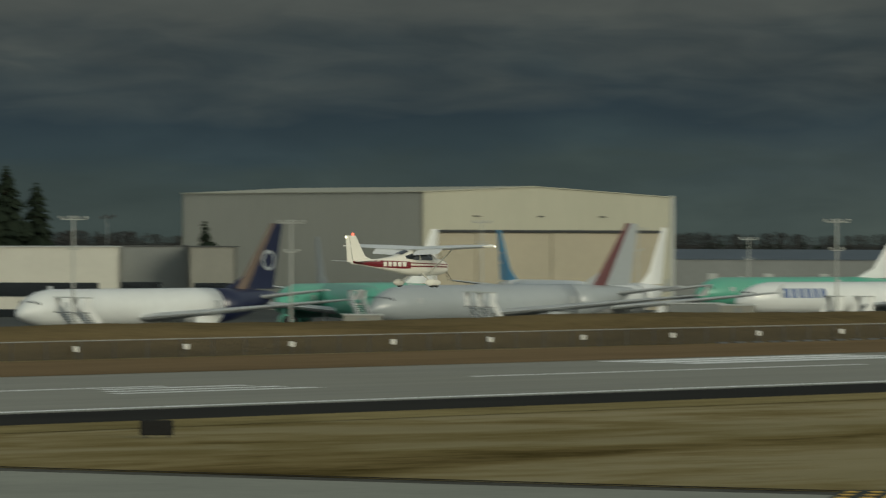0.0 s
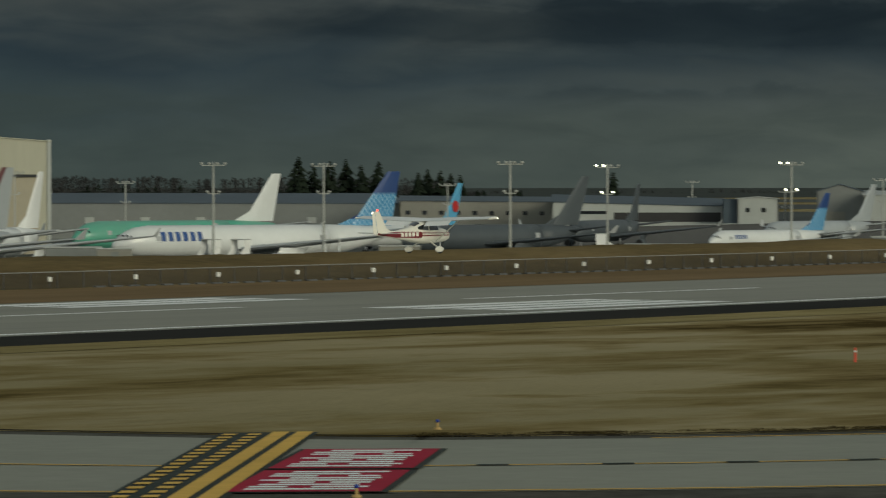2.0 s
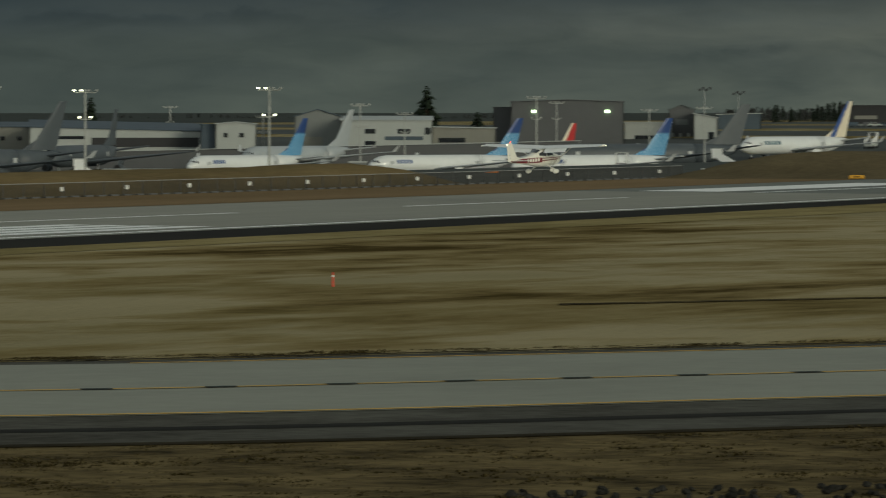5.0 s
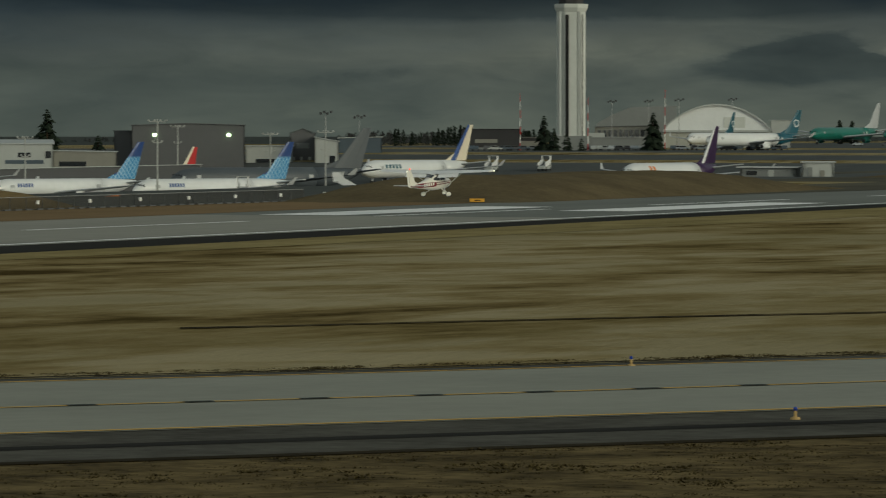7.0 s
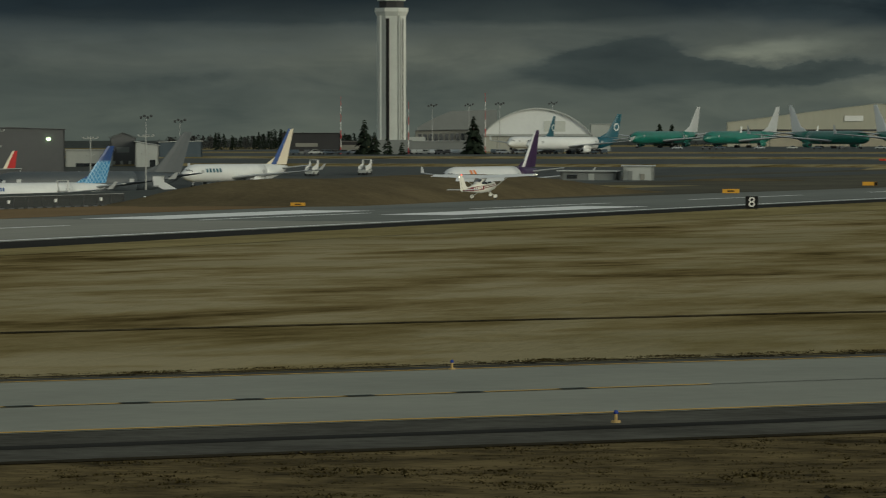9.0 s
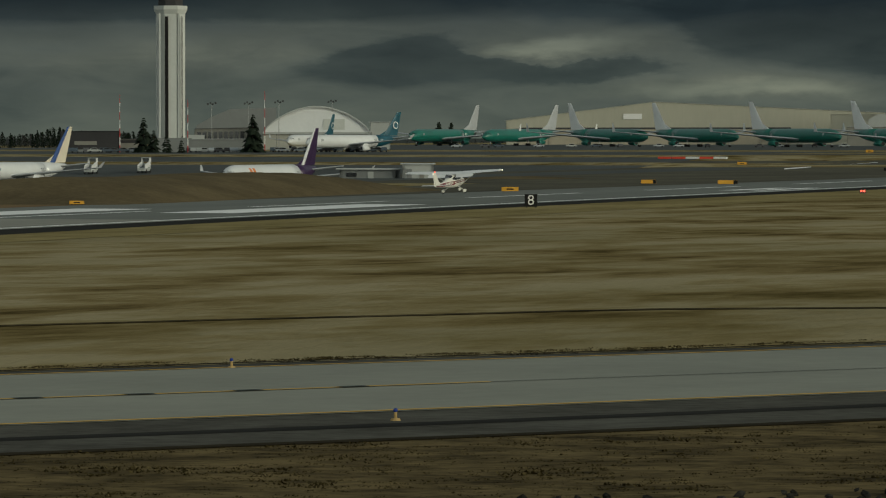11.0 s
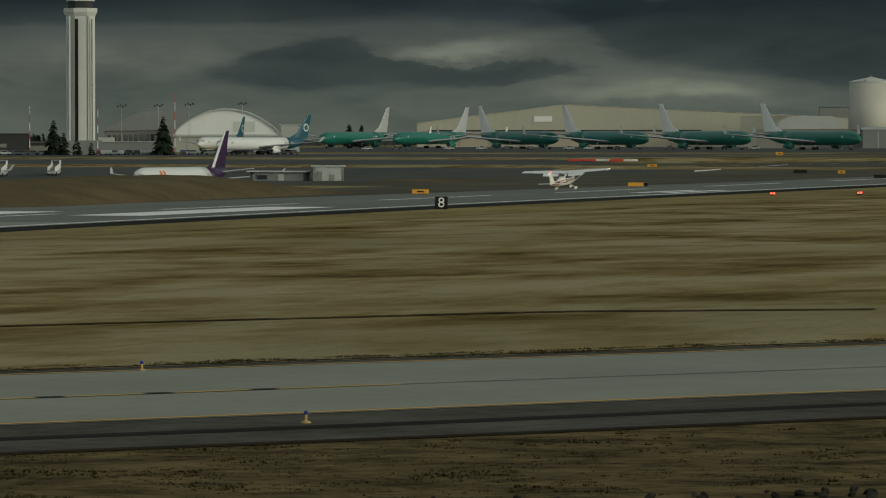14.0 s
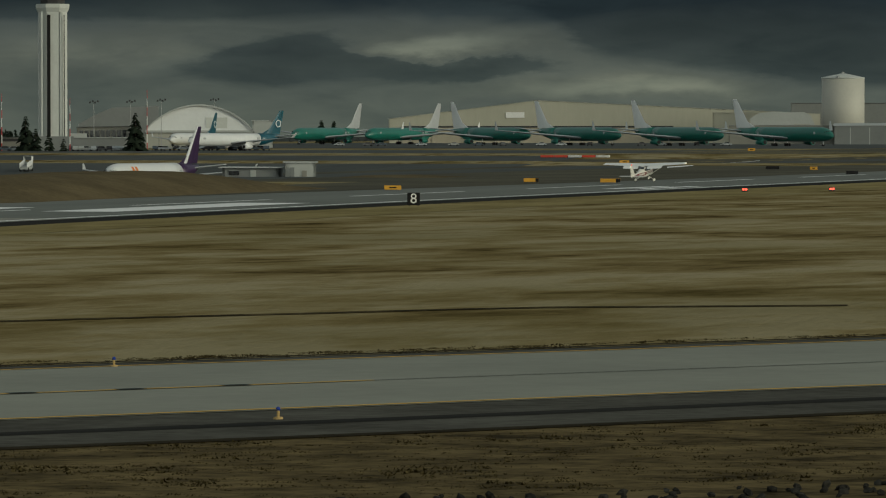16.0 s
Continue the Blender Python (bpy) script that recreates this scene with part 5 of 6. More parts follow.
def build_arch_hangar():
    """Barrel roofed hangar."""
    a, b, top = (1676.97, 707.23, 8.46), (1691.52, 671.70, 8.43), (1684.11, 690.06, 17.94)
    dx, dy = b[0] - a[0], b[1] - a[1]
    ln = math.hypot(dx, dy)
    z0 = 2.2
    he, ht = a[2] - z0, top[2] - z0
    root = thing("hangar", "white barrel-roofed hangar with a green glazed front", "hangar", pose(a[0], a[1], z0, 0, 0, math.degrees(math.atan2(dy, dx))))
    n = 24
    arc = [(ln * i / n, he + (ht - he) * math.sin(math.pi * i / n) ** 0.70) for i in range(n + 1)]
    bm = bmesh.new()
    loft(bm, [[(x, y, z) for x, z in arc] + [(x, y, z - 0.6) for x, z in arc[::-1]] for y in (-1.0, 85.0)])
    part("roof", bm, M["roof_pale"], root)
    bm = bmesh.new()
    f = [bm.verts.new((x, 0, z - 0.3)) for x, z in arc] + [bm.verts.new((ln, 0, he * 0.92)), bm.verts.new((0, 0, he * 0.92))]
    bm.faces.new(f)
    ext = bmesh.ops.extrude_face_region(bm, geom=bm.faces[:])
    bmesh.ops.translate(bm, verts=[v for v in ext["geom"] if isinstance(v, bmesh.types.BMVert)], vec=(0, 0.5, 0))
    bmesh.ops.recalc_face_normals(bm, faces=bm.faces[:])
    part("gable_wall", bm, M["white"], root)
    for k in range(8):
        part("door_leaf", boxed(ln * k / 8 + 0.1, 0.1 + 0.2 * (k % 2), 0, ln * (k + 1) / 8 - 0.1, 0.3 + 0.2 * (k % 2), he * 0.9), M["hangar_grey"], root)
    part("lintel", boxed(0, -0.7, he * 0.90, ln, -0.05, he * 1.02), M["wall_white"], root)
    part("wall_panel", boxed(ln * 0.56, -0.2, he * 1.15, ln * 0.76, -0.06, he * 1.15 + (ht - he) * 0.4), M["tower"], root)
    part("side_wall", boxed(-0.5, 0, 0, 0, 85, he), M["wall_grey"], root)
    part("side_wall", boxed(ln, 0, 0, ln + 0.5, 85, he), M["wall_grey"], root)
    a2, t2 = (1786.67, 781.23, 11.07), (1792.01, 768.90, 17.34)
    bm = bmesh.new()
    base = 2.2
    b2 = (1798.77, 752.95, 11.05)
    l2 = math.hypot(b2[0] - a2[0], b2[1] - a2[1])
    side = thing("hangar", "older hangar with a sloping grey roof", "hangar", pose(a2[0], a2[1], base, 0, 0, math.degrees(math.atan2(b2[1] - a2[1], b2[0] - a2[0]))))
    h0, h1 = a2[2] - base, t2[2] - base
    loft(bm, [[(0, y, 0), (0, y, h0), (l2 * 0.2, y, h0 + (h1 - h0) * 0.55), (l2 * 0.42, y, h1), (l2, y, h1 + 0.6), (l2, y, 0)] for y in (0, 60)])
    part("shell", bm, M["wall_grey"], side)


build_arch_hangar()


def build_tower():
    a, b, top = (1460.81, 652.72, 7.06), (1464.70, 643.94, 7.06), (1462.56, 648.79, 45.77)
    x, y = (a[0] + b[0]) / 2, (a[1] + b[1]) / 2
    w = math.hypot(b[0] - a[0], b[1] - a[1])
    z0 = ground_z(x, y)
    h = top[2] - z0
    root = thing("control_tower", "tall pale concrete airport control tower with dark grooves", "control tower", pose(x, y, z0, 0, 0, -66.0))
    r = w / 2
    ang = [radians(45 * i + 22.5) for i in range(8)]
    bm = bmesh.new()
    loft(bm, [[(math.cos(q) * r * 1.02, math.sin(q) * r * 1.02, z) for q in ang] for z in (0, h)])
    part("shaft", bm, M["tower"], root)
    for xx, ww in ((-0.26, 0.11), (0.74, 0.03)):
        part("groove", boxed(xx * r - ww * r, -r * 1.06, 3, xx * r + ww * r, -r * 0.80, h - 1), M["black"], root, "dark vertical window groove")
    for xx in (-0.70, 0.52):
        part("rib", boxed(xx * r - 0.05 * r, -r * 1.0, 0, xx * r + 0.05 * r, -r * 0.85, h), M["tower"], root)
    def oct_ring(z, rr):
        return [(math.cos(q) * rr, math.sin(q) * rr, z) for q in ang]
    part("collar", loft(bmesh.new(), [oct_ring(h - 0.2, r * 1.02), oct_ring(h + 1.2, r * 1.18), oct_ring(h + 2.4, r * 1.18), oct_ring(h + 2.4, r * 0.9)]), M["tower"], root)
    part("gallery", loft(bmesh.new(), [oct_ring(h + 2.4, r * 0.86), oct_ring(h + 4.6, r * 0.86)]), M["wall_black"], root)
    part("cab_floor", loft(bmesh.new(), [oct_ring(h + 4.6, r * 1.0), oct_ring(h + 5.4, r * 1.05)]), M["tower"], root)
    cab = part("cab_glazing", loft(bmesh.new(), [oct_ring(h + 5.4, r * 0.98), oct_ring(h + 9.2, r * 1.15)]), M["glass"], root, "slanted dark cab glazing")
    part("cab_roof", loft(bmesh.new(), [oct_ring(h + 9.2, r * 1.22), oct_ring(h + 10.2, r * 1.1)]), M["tower"], root)
    part("base_block", boxed(-r * 1.3, -r * 1.2, 0, r * 1.35, r, 4.5), M["wall_grey"], root)


build_tower()


def build_tank():
    a, b = (2363.58, 644.97, 33.17), (2368.91, 625.12, 33.14)
    x, y = (a[0] + b[0]) / 2, (a[1] + b[1]) / 2
    r = math.hypot(b[0] - a[0], b[1] - a[1]) / 2
    z0 = ground_z(x, y)
    h = a[2] - z0
    root = thing("storage_tank", "large round pale storage tank with a shallow cone roof", "tank", pose(x, y, z0))
    n = 40
    c = lambda z, rr: [(math.cos(2 * math.pi * i / n) * rr, math.sin(2 * math.pi * i / n) * rr, z) for i in range(n)]
    smooth(part("shell", loft(bmesh.new(), [c(0, r), c(h, r)]), M["tank"], root))
    part("rim", loft(bmesh.new(), [c(h, r * 1.01), c(h + 0.5, r * 1.03), c(h + 0.7, r * 1.0)]), M["tower"], root)
    part("roof", loft(bmesh.new(), [c(h + 0.7, r), c(h + 2.6, r * 0.12)]), M["tower"], root)
    part("vent", loft(bmesh.new(), [c(h + 2.4, 0.7), c(h + 3.3, 0.7)]), M["galvanised"], root)
    part("railing", boxed(-r * 1.05, -0.3, h + 0.5, -r * 0.75, 0.3, h + 1.4), M["galvanised"], root)
    part("hatch", boxed(r * 0.45, -r * 0.92, h * 0.30, r * 0.52, -r * 0.86, h * 0.33), M["dark_metal"], root)


build_tank()


def build_shelter():
    a, b = (2239.06, 644.61, 12.38), (2247.00, 616.34, 12.36)
    ln = math.hypot(b[0] - a[0], b[1] - a[1])
    root = thing("fabric_shelter", "white rounded fabric shelter", "shelter", pose(a[0], a[1], 2.2, 0, 0, math.degrees(math.atan2(b[1] - a[1], b[0] - a[0]))))
    h = (2242.73, 631.73, 17.02)[2] - 2.2
    prof = [(0, 0), (0, h * 0.8), (4, h * 0.96), (10, h), (18, h * 0.98), (ln - 5, h * 0.99), (ln - 2, h * 0.9), (ln, h * 0.6), (ln, 0)]
    bm = bmesh.new()
    loft(bm, [[(x, y, z) for x, z in prof] for y in (0, 25)])
    part("canopy", bm, M["wall_white"], root)
    part("opening", boxed(ln * 0.68, -0.2, 0, ln * 0.92, 0.1, h * 0.62), M["hangar_grey"], root)


build_shelter()


# ---- trees ----
def conifer_mesh(h, seed):
    rnd = random.Random(seed)
    bm = bmesh.new()
    lv = int(h * 1.5)
    for i in range(lv):
        u = i / lv
        z = h * (0.10 + 0.90 * u)
        reach = h * 0.34 * (1 - u) ** 0.8 * rnd.uniform(0.75, 1.2) + 0.25
        for k in range(7):
            a = rnd.uniform(0, 2 * math.pi)
            rr = reach * rnd.uniform(0.55, 1.1)
            drop = rr * rnd.uniform(0.15, 0.45)
            w = rr * rnd.uniform(0.22, 0.40) + 0.1
            c, s = math.cos(a), math.sin(a)
            p0 = Vector((0, 0, z + 0.3))
            p1 = Vector((c * rr, s * rr, z - drop))
            side = Vector((-s, c, 0)) * w
            mid = p0.lerp(p1, 0.6)
            v = [bm.verts.new(q) for q in (p0, mid + side, p1, mid - side, mid + Vector((0, 0, w * 0.8)))]
            for f in ((0, 1, 4), (1, 2, 4), (2, 3, 4), (3, 0, 4), (0, 3, 1), (1, 3, 2)):
                bm.faces.new([v[q] for q in f])
    return bm


def build_conifer(p, base, seed):
    x, y, top = p
    h = top - base
    root = thing("conifer", "tall dark conifer with ragged branches", "tree", pose(x, y, base - 0.1, 0, 0, seed * 47 % 360), "single conifers")
    part("trunk", rod(bmesh.new(), (0, 0, 0), (0, 0, h * 0.97), h * 0.018 + 0.05, 0.04, 7), M["bark"], root)
    part("crown", conifer_mesh(h, seed), M["needles"], root)


for i, (p, base) in enumerate((((1197.57, 685.73, 14.61), -5.8), ((725.96, 730.67, 12.15), -6.0), ((710.48, 773.12, 23.50), -6.0), ((721.89, 776.19, 20.14), -6.0), ((1208.12, 801.83, 11.57), -6.0), ((1422.80, 639.71, 13.34), 1.5), ((1414.95, 632.79, 9.52), 1.5), ((1407.42, 625.11, 8.14), 1.5),
                               ((1409.22, 621.05, 6.43), 1.5), ((1436.19, 609.07, 14.36), 1.5), ((1441.33, 609.74, 10.55), 1.5), ((1239.25, 693.30, 7.52), -5.8), ((1275.86, 965.50, 16.83), -6.0), ((1286.61, 967.84, 14.56), -6.0), ((1281.81, 957.58, 15.40), -6.0), ((1288.89, 956.44, 16.12), -6.0), ((1287.72, 949.62, 14.32), -6.0), ((1290.97, 945.20, 15.38), -6.0), ((1298.26, 935.16, 11.81), -6.0), ((1308.14, 938.54, 12.90), -6.0), ((1302.39, 929.40, 12.51), -6.0), ((1304.24, 926.80, 11.61), -6.0), ((1305.99, 924.34, 11.08), -6.0), ((2429.22, 926.77, 14.14), 2.0), ((2431.47, 920.85, 13.85), 2.0), ((2429.04, 927.23, 14.12), 2.0), ((2431.30, 921.30, 13.54), 2.0))):
    build_conifer(p, base, i + 3)


def build_woods(name, label, b0, b1, d0, d1, z0, low, high, count, seed, mat, conifer=0.5):
    rnd = random.Random(seed)
    vs, fs = [], []

    def tri(a, b, c):
        n = len(vs)
        vs.extend((a, b, c))
        fs.append((n, n + 1, n + 2))
    for _ in range(count):
        b = rnd.uniform(b0, b1)
        d = rnd.uniform(d0, d1)
        x, y = bearing(b, d)
        clump = 0.5 + 0.5 * noise.noise((b * 1.7, 0.3, seed))
        h = low + (high - low) * max(0.0, min(1.0, clump * rnd.uniform(0.6, 1.2)))
        sharp = rnd.random() < conifer
        for k in range(130):
            u = rnd.random() ** 0.8
            z = z0 + h * (0.12 + 0.88 * u)
            rr = h * (0.16 * (1 - u) + 0.02) if sharp else h * 0.30 * math.sin(math.pi * min(1, 0.15 + 0.85 * u)) ** 0.7
            a = rnd.uniform(0, 6.283)
            q = rr * rnd.uniform(0.3, 1.05)
            c = Vector((x + math.cos(a) * q, y + math.sin(a) * q, z))
            s = h * (0.036 if sharp else 0.030) * rnd.uniform(0.6, 1.5)
            t = rnd.uniform(0, 6.283)
            e1 = Vector((math.cos(t), math.sin(t), rnd.uniform(-0.5, 0.3))) * s
            e2 = Vector((-math.sin(t) * 0.5, math.cos(t) * 0.5, rnd.uniform(-0.9, 0.5))) * s
            tri(c + e1, c - e1 * 0.6 + e2, c - e2)
            tri(c + Vector((0, 0, s)), c + e2, c - e1)
        r = 0.012 * h
        tri((x - r, y, z0), (x + r, y, z0), (x, y, z0 + h * 0.8))
        tri((x, y - r, z0), (x, y + r, z0), (x, y, z0 + h * 0.8))
    me = bpy.data.meshes.new(name)
    me.from_pydata([tuple(v) for v in vs], [], fs)
    me.materials.append(mat)
    tagged(new(name, me), label, "woods", kind="stuff")


build_woods("far_conifers", "dark conifer woods behind the airfield buildings", 50.208, 55.4, 1600, 1750, -6, 8, 15, 80, 5, M["needles"], 0.75)
build_woods("far_bare_woods", "bare brown winter woods behind the airfield", 42.140, 55.0, 1650, 1850, -6, 9, 14, 560, 8, M["twigs"], 0.0)
build_woods("far_bare_woods", "bare brown winter woods behind the airfield", 38.135, 44.610, 1500, 1650, -6, 10, 19, 160, 9, M["twigs"], 0.1)
build_woods("far_conifers", "dark conifers far behind the ramp", 64.105, 65.758, 2000, 2200, 0, 5, 12, 80, 11, M["needles"], 0.8)
build_woods("far_bare_woods", "low brown woods far behind the ramp", 63.470, 66.140, 2100, 2300, 0, 5, 9, 120, 12, M["twigs"], 0.1)
build_woods("far_bare_woods", "low distant winter woods along the horizon", 40.0, 54.6, 2700, 2950, -2, 10, 15, 600, 17, M["twigs"], 0.2)
build_woods("far_bare_woods", "low distant winter woods along the horizon", 54.6, 79.0, 2700, 2950, -2, 3, 8, 700, 18, M["twigs"], 0.2)


# ---- ramp clutter ----
def build_stairs(p, turn, h=5.2):
    x, y = p[0], p[1]
    root = thing("passenger_stairs", "white mobile passenger stairs on a truck", "stairs", pose(x, y, ground_z(x, y) + 0.05, 0, 0, turn), "mobile stairs")
    part("chassis", boxed(-3.6, -1.1, 0.5, 3.8, 1.1, 1.3, bevel=0.08), M["wall_white"], root)
    cab = part("driver_cab", boxed(2.4, -1.05, 1.3, 3.8, 1.05, 2.6, bevel=0.15), M["wall_white"], root)
    part("windscreen", boxed(3.78, -0.9, 1.8, 3.84, 0.9, 2.4), M["glass"], cab)
    bm = bmesh.new()
    for s in (-1, 1):
        loft(bm, [[(-3.6, s * 1.0 + o, 0.9), (-3.6, s * 1.0 + o, 2.2), (2.2, s * 1.0 + o, h + 1.2), (3.4, s * 1.0 + o, h + 1.2), (3.4, s * 1.0 + o, h - 0.2), (2.2, s * 1.0 + o, h - 0.3)] for o in (-0.06, 0.06)])
    part("side_panel", bm, M["white_lit"], root)
    n = 14
    for k in range(n):
        u = k / (n - 1)
        part("step", boxed(-3.6 + 5.8 * u, -0.95, 1.0 + (h - 1.2) * u, -3.15 + 5.8 * u, 0.95, 1.08 + (h - 1.2) * u), M["galvanised"], root)
    part("landing", boxed(2.2, -1.1, h - 0.2, 3.6, 1.1, h), M["galvanised"], root)
    part("canopy", boxed(1.4, -1.15, h + 2.0, 3.6, 1.15, h + 2.15), M["wall_white"], root)
    for s in (-1, 1):
        part("canopy_panel", boxed(1.6, s * 1.1 - 0.05, h + 0.9, 3.5, s * 1.1 + 0.05, h + 2.0), M["white_lit"], root)
        for xx in (-2.6, 2.6):
            bm = bmesh.new()
            rod(bm, (xx, s * 1.1 - 0.15, 0.5), (xx, s * 1.1 + 0.15, 0.5), 0.5, 0.5, 12)
            part("wheel", bm, M["rubber"], root)


for p, turn, h in (((509.19, 539.71, -3.07), 200, 4.6), ((506.15, 532.95, -2.95), 200, 4.6), ((565.34, 507.93, -3.22), 200, 5.2), ((571.52, 516.01, -3.38), 200, 5.2), ((581.61, 457.52, -2.76), 10, 5.0), ((584.28, 454.11, -2.75), 10, 5.0), ((581.12, 549.82, -3.88), 60, 5.0),
                   ((593.11, 442.52, -1.52), 40, 5.0), ((716.90, 475.03, -1.34), 120, 4.6), ((921.80, 481.54, -4.14), 200, 4.0), ((1003.17, 498.05, -2.91), 100, 4.2), ((1242.73, 574.27), 12, 2.2), ((1248.66, 561.26), 12, 2.0)):
    build_stairs(p, turn, h)


def build_container(p, size, mat, label, name="container"):
    x, y, z = p
    w, d, h = size
    root = thing(name, label, name, pose(x, y, z - h, 0, 0, -math.degrees(math.atan2(x, y))), "ramp boxes")
    part("body", boxed(-w / 2, -d / 2, 0, w / 2, d / 2, h, bevel=0.08), mat, root)
    part("roof", boxed(-w / 2 - 0.1, -d / 2 - 0.1, h + 0.004, w / 2 + 0.1, d / 2 + 0.1, h + 0.16), M["roof_pale"], root)
    part("door", boxed(-w * 0.1, -d / 2 - 0.05, 0.1, w * 0.12, -d / 2 - 0.005, h * 0.85), M["wall_grey"], root)
    part("skid", boxed(-w / 2, -d / 2 + 0.2, -max(0.3, z - h - ground_z(x, y)), w / 2, d / 2 - 0.2, -0.004), M["dark_metal"], root)


for p, size, mat in (((508.58, 480.98, -2.18), (5.4, 4, 2.4), M["wall_tan"]), ((558.08, 454.92, -0.98), (5.0, 4, 2.4), M["wall_tan"]), ((562.08, 465.80, -0.89), (8.0, 4, 2.4), M["wall_grey"]), ((537.35, 479.23, -3.07), (3.5, 3, 1.8), M["wall_white"]), ((590.75, 428.86, -0.76), (6.0, 3, 2.0), M["wall_tan"]),
                     ((754.36, 490.86, -2.61), (12.0, 5, 2.6), M["wall_white"]), ((517.45, 303.73, 1.45), (2.6, 3, 3.0), M["wall_white"]), ((516.60, 305.16, 1.92), (2.0, 3, 3.6), M["wall_grey"]), ((565.21, 300.22, 0.30), (2.6, 2.6, 1.6), M["wall_white"]), ((581.84, 311.54, -0.10), (2.2, 2.6, 1.5), M["wall_tan"]), ((1102.11, 589.80, -0.31), (3.6, 4, 3.0), M["wall_white"])):
    build_container(p, size, mat, "plain box-shaped equipment cabin on skids")


def build_car(p, mat, label, turn=0):
    x, y = p[0], p[1]
    root = thing("car", label, "car", pose(x, y, ground_z(x, y), 0, 0, turn), "parked cars")
    bm = bmesh.new()
    prof = [(-2.2, 0.45), (-2.25, 0.9), (-1.5, 1.0), (-0.9, 1.55), (0.6, 1.55), (1.2, 1.0), (2.15, 0.85), (2.2, 0.45)]
    loft(bm, [[(a, s, b) for a, b in prof] for s in (-0.85, 0.85)])
    body = part("body", bm, mat, root)
    bm = bmesh.new()
    loft(bm, [[(-1.35, s, 1.05), (-0.88, s, 1.45), (0.55, s, 1.45), (1.02, s, 1.05)] for s in (-0.87, 0.87)])
    part("side_glass", bm, M["glass"], body)
    for a in (-1.35, 1.35):
        for s in (-1, 1):
            part("wheel", rod(bmesh.new(), (a, s * 0.70, 0.34), (a, s * 0.90, 0.34), 0.34, 0.34, 12), M["rubber"], root)


rnd = random.Random(4)
paints = [(M["wall_white"], "small white car parked on asphalt"), (M["wall_dark"], "small dark grey car parked on asphalt"), (M["silver"], "small silver car parked on asphalt"), (M["roof_blue"], "small blue car parked on asphalt"), (M["wall_black"], "small black car parked on asphalt")]
for b0, b1, d, n in ((66.280, 66.968, 1570, 12), (67.171, 68.558, 1590, 16), (64.918, 65.758, 1560, 10), (57.394, 60.192, 1290, 9), (69.055, 73.762, 2050, 14)):
    for k in range(n):
        mat, lab = paints[rnd.randrange(5)]
        build_car(bearing(b0 + (b1 - b0) * (k + rnd.uniform(0.1, 0.9)) / n, d + rnd.uniform(-6, 6)), mat, lab, rnd.choice((-65, 25, 115)) + rnd.uniform(-6, 6))


# ---- fence, markers, signs, lights ----
def build_fence(x0, x1, y, h):
    root = thing("perimeter_fence", "grey chain-link airfield fence on steel posts", "fence", pose(0, 0, 0))
    n = int((x1 - x0) / 3.0)
    post = None
    for k in range(n + 1):
        x = x0 + (x1 - x0) * k / n
        if post is None:
            post = part("post", rod(bmesh.new(), (0, 0, 0), (0, 0, h), 0.045, 0.045, 6), M["dark_metal"], root)
            post.location = (x, y, ground_z(x, y))
        else:
            o = new("post", post.data)
            o.parent, o.location = root, (x, y, ground_z(x, y))
    part("mesh_panel", loft(bmesh.new(), [[(x, y + 0.05, ground_z(x, y) + 0.03), (x, y + 0.06, ground_z(x, y) + 0.03), (x, y + 0.06, ground_z(x, y) + h), (x, y + 0.05, ground_z(x, y) + h)] for x in [x0 + (x1 - x0) * i / 20 for i in range(21)]]), M["mesh"], root, "see-through chain-link mesh")
    part("top_rail", loft(bmesh.new(), [[(x, y - 0.03, ground_z(x, y) + h), (x, y + 0.03, ground_z(x, y) + h), (x, y + 0.03, ground_z(x, y) + h + 0.06), (x, y - 0.03, ground_z(x, y) + h + 0.06)] for x in [x0 + (x1 - x0) * i / 20 for i in range(21)]]), M["galvanised"], root)
    kerb = None
    for k in range(int((x1 - max(x0, 290)) / 2.0)):
        x = max(x0, 290) + 2.0 * k
        if kerb is None:
            kerb = part("kerb_block", boxed(0, -0.5, 0, 1.1, -0.25, 0.14), M["wall_dark"], root, "grey concrete kerb block")
            kerb.location = (x, y, ground_z(x, y))
        else:
            o = new("kerb_block", kerb.data)
            o.parent, o.location = root, (x, y, ground_z(x, y))


build_fence(60, 470, 238.6, 1.2)


def build_marker(x, y, z=0.55):
    g = ground_z(x, y)
    root = thing("fence_marker", "small white reflector box on the fence line", "marker", pose(x, y, g), "fence markers")
    part("stake", rod(bmesh.new(), (0, 0, 0), (0, 0, z), 0.03, 0.03, 6), M["dark_metal"], root)
    part("reflector", boxed(-0.16, -0.10, z + 0.004, 0.16, 0.10, z + 0.36, bevel=0.03), M["signwhite"], root)


for k in range(-5, 25):
    build_marker(234.6 + 9.94 * k, 237.8)


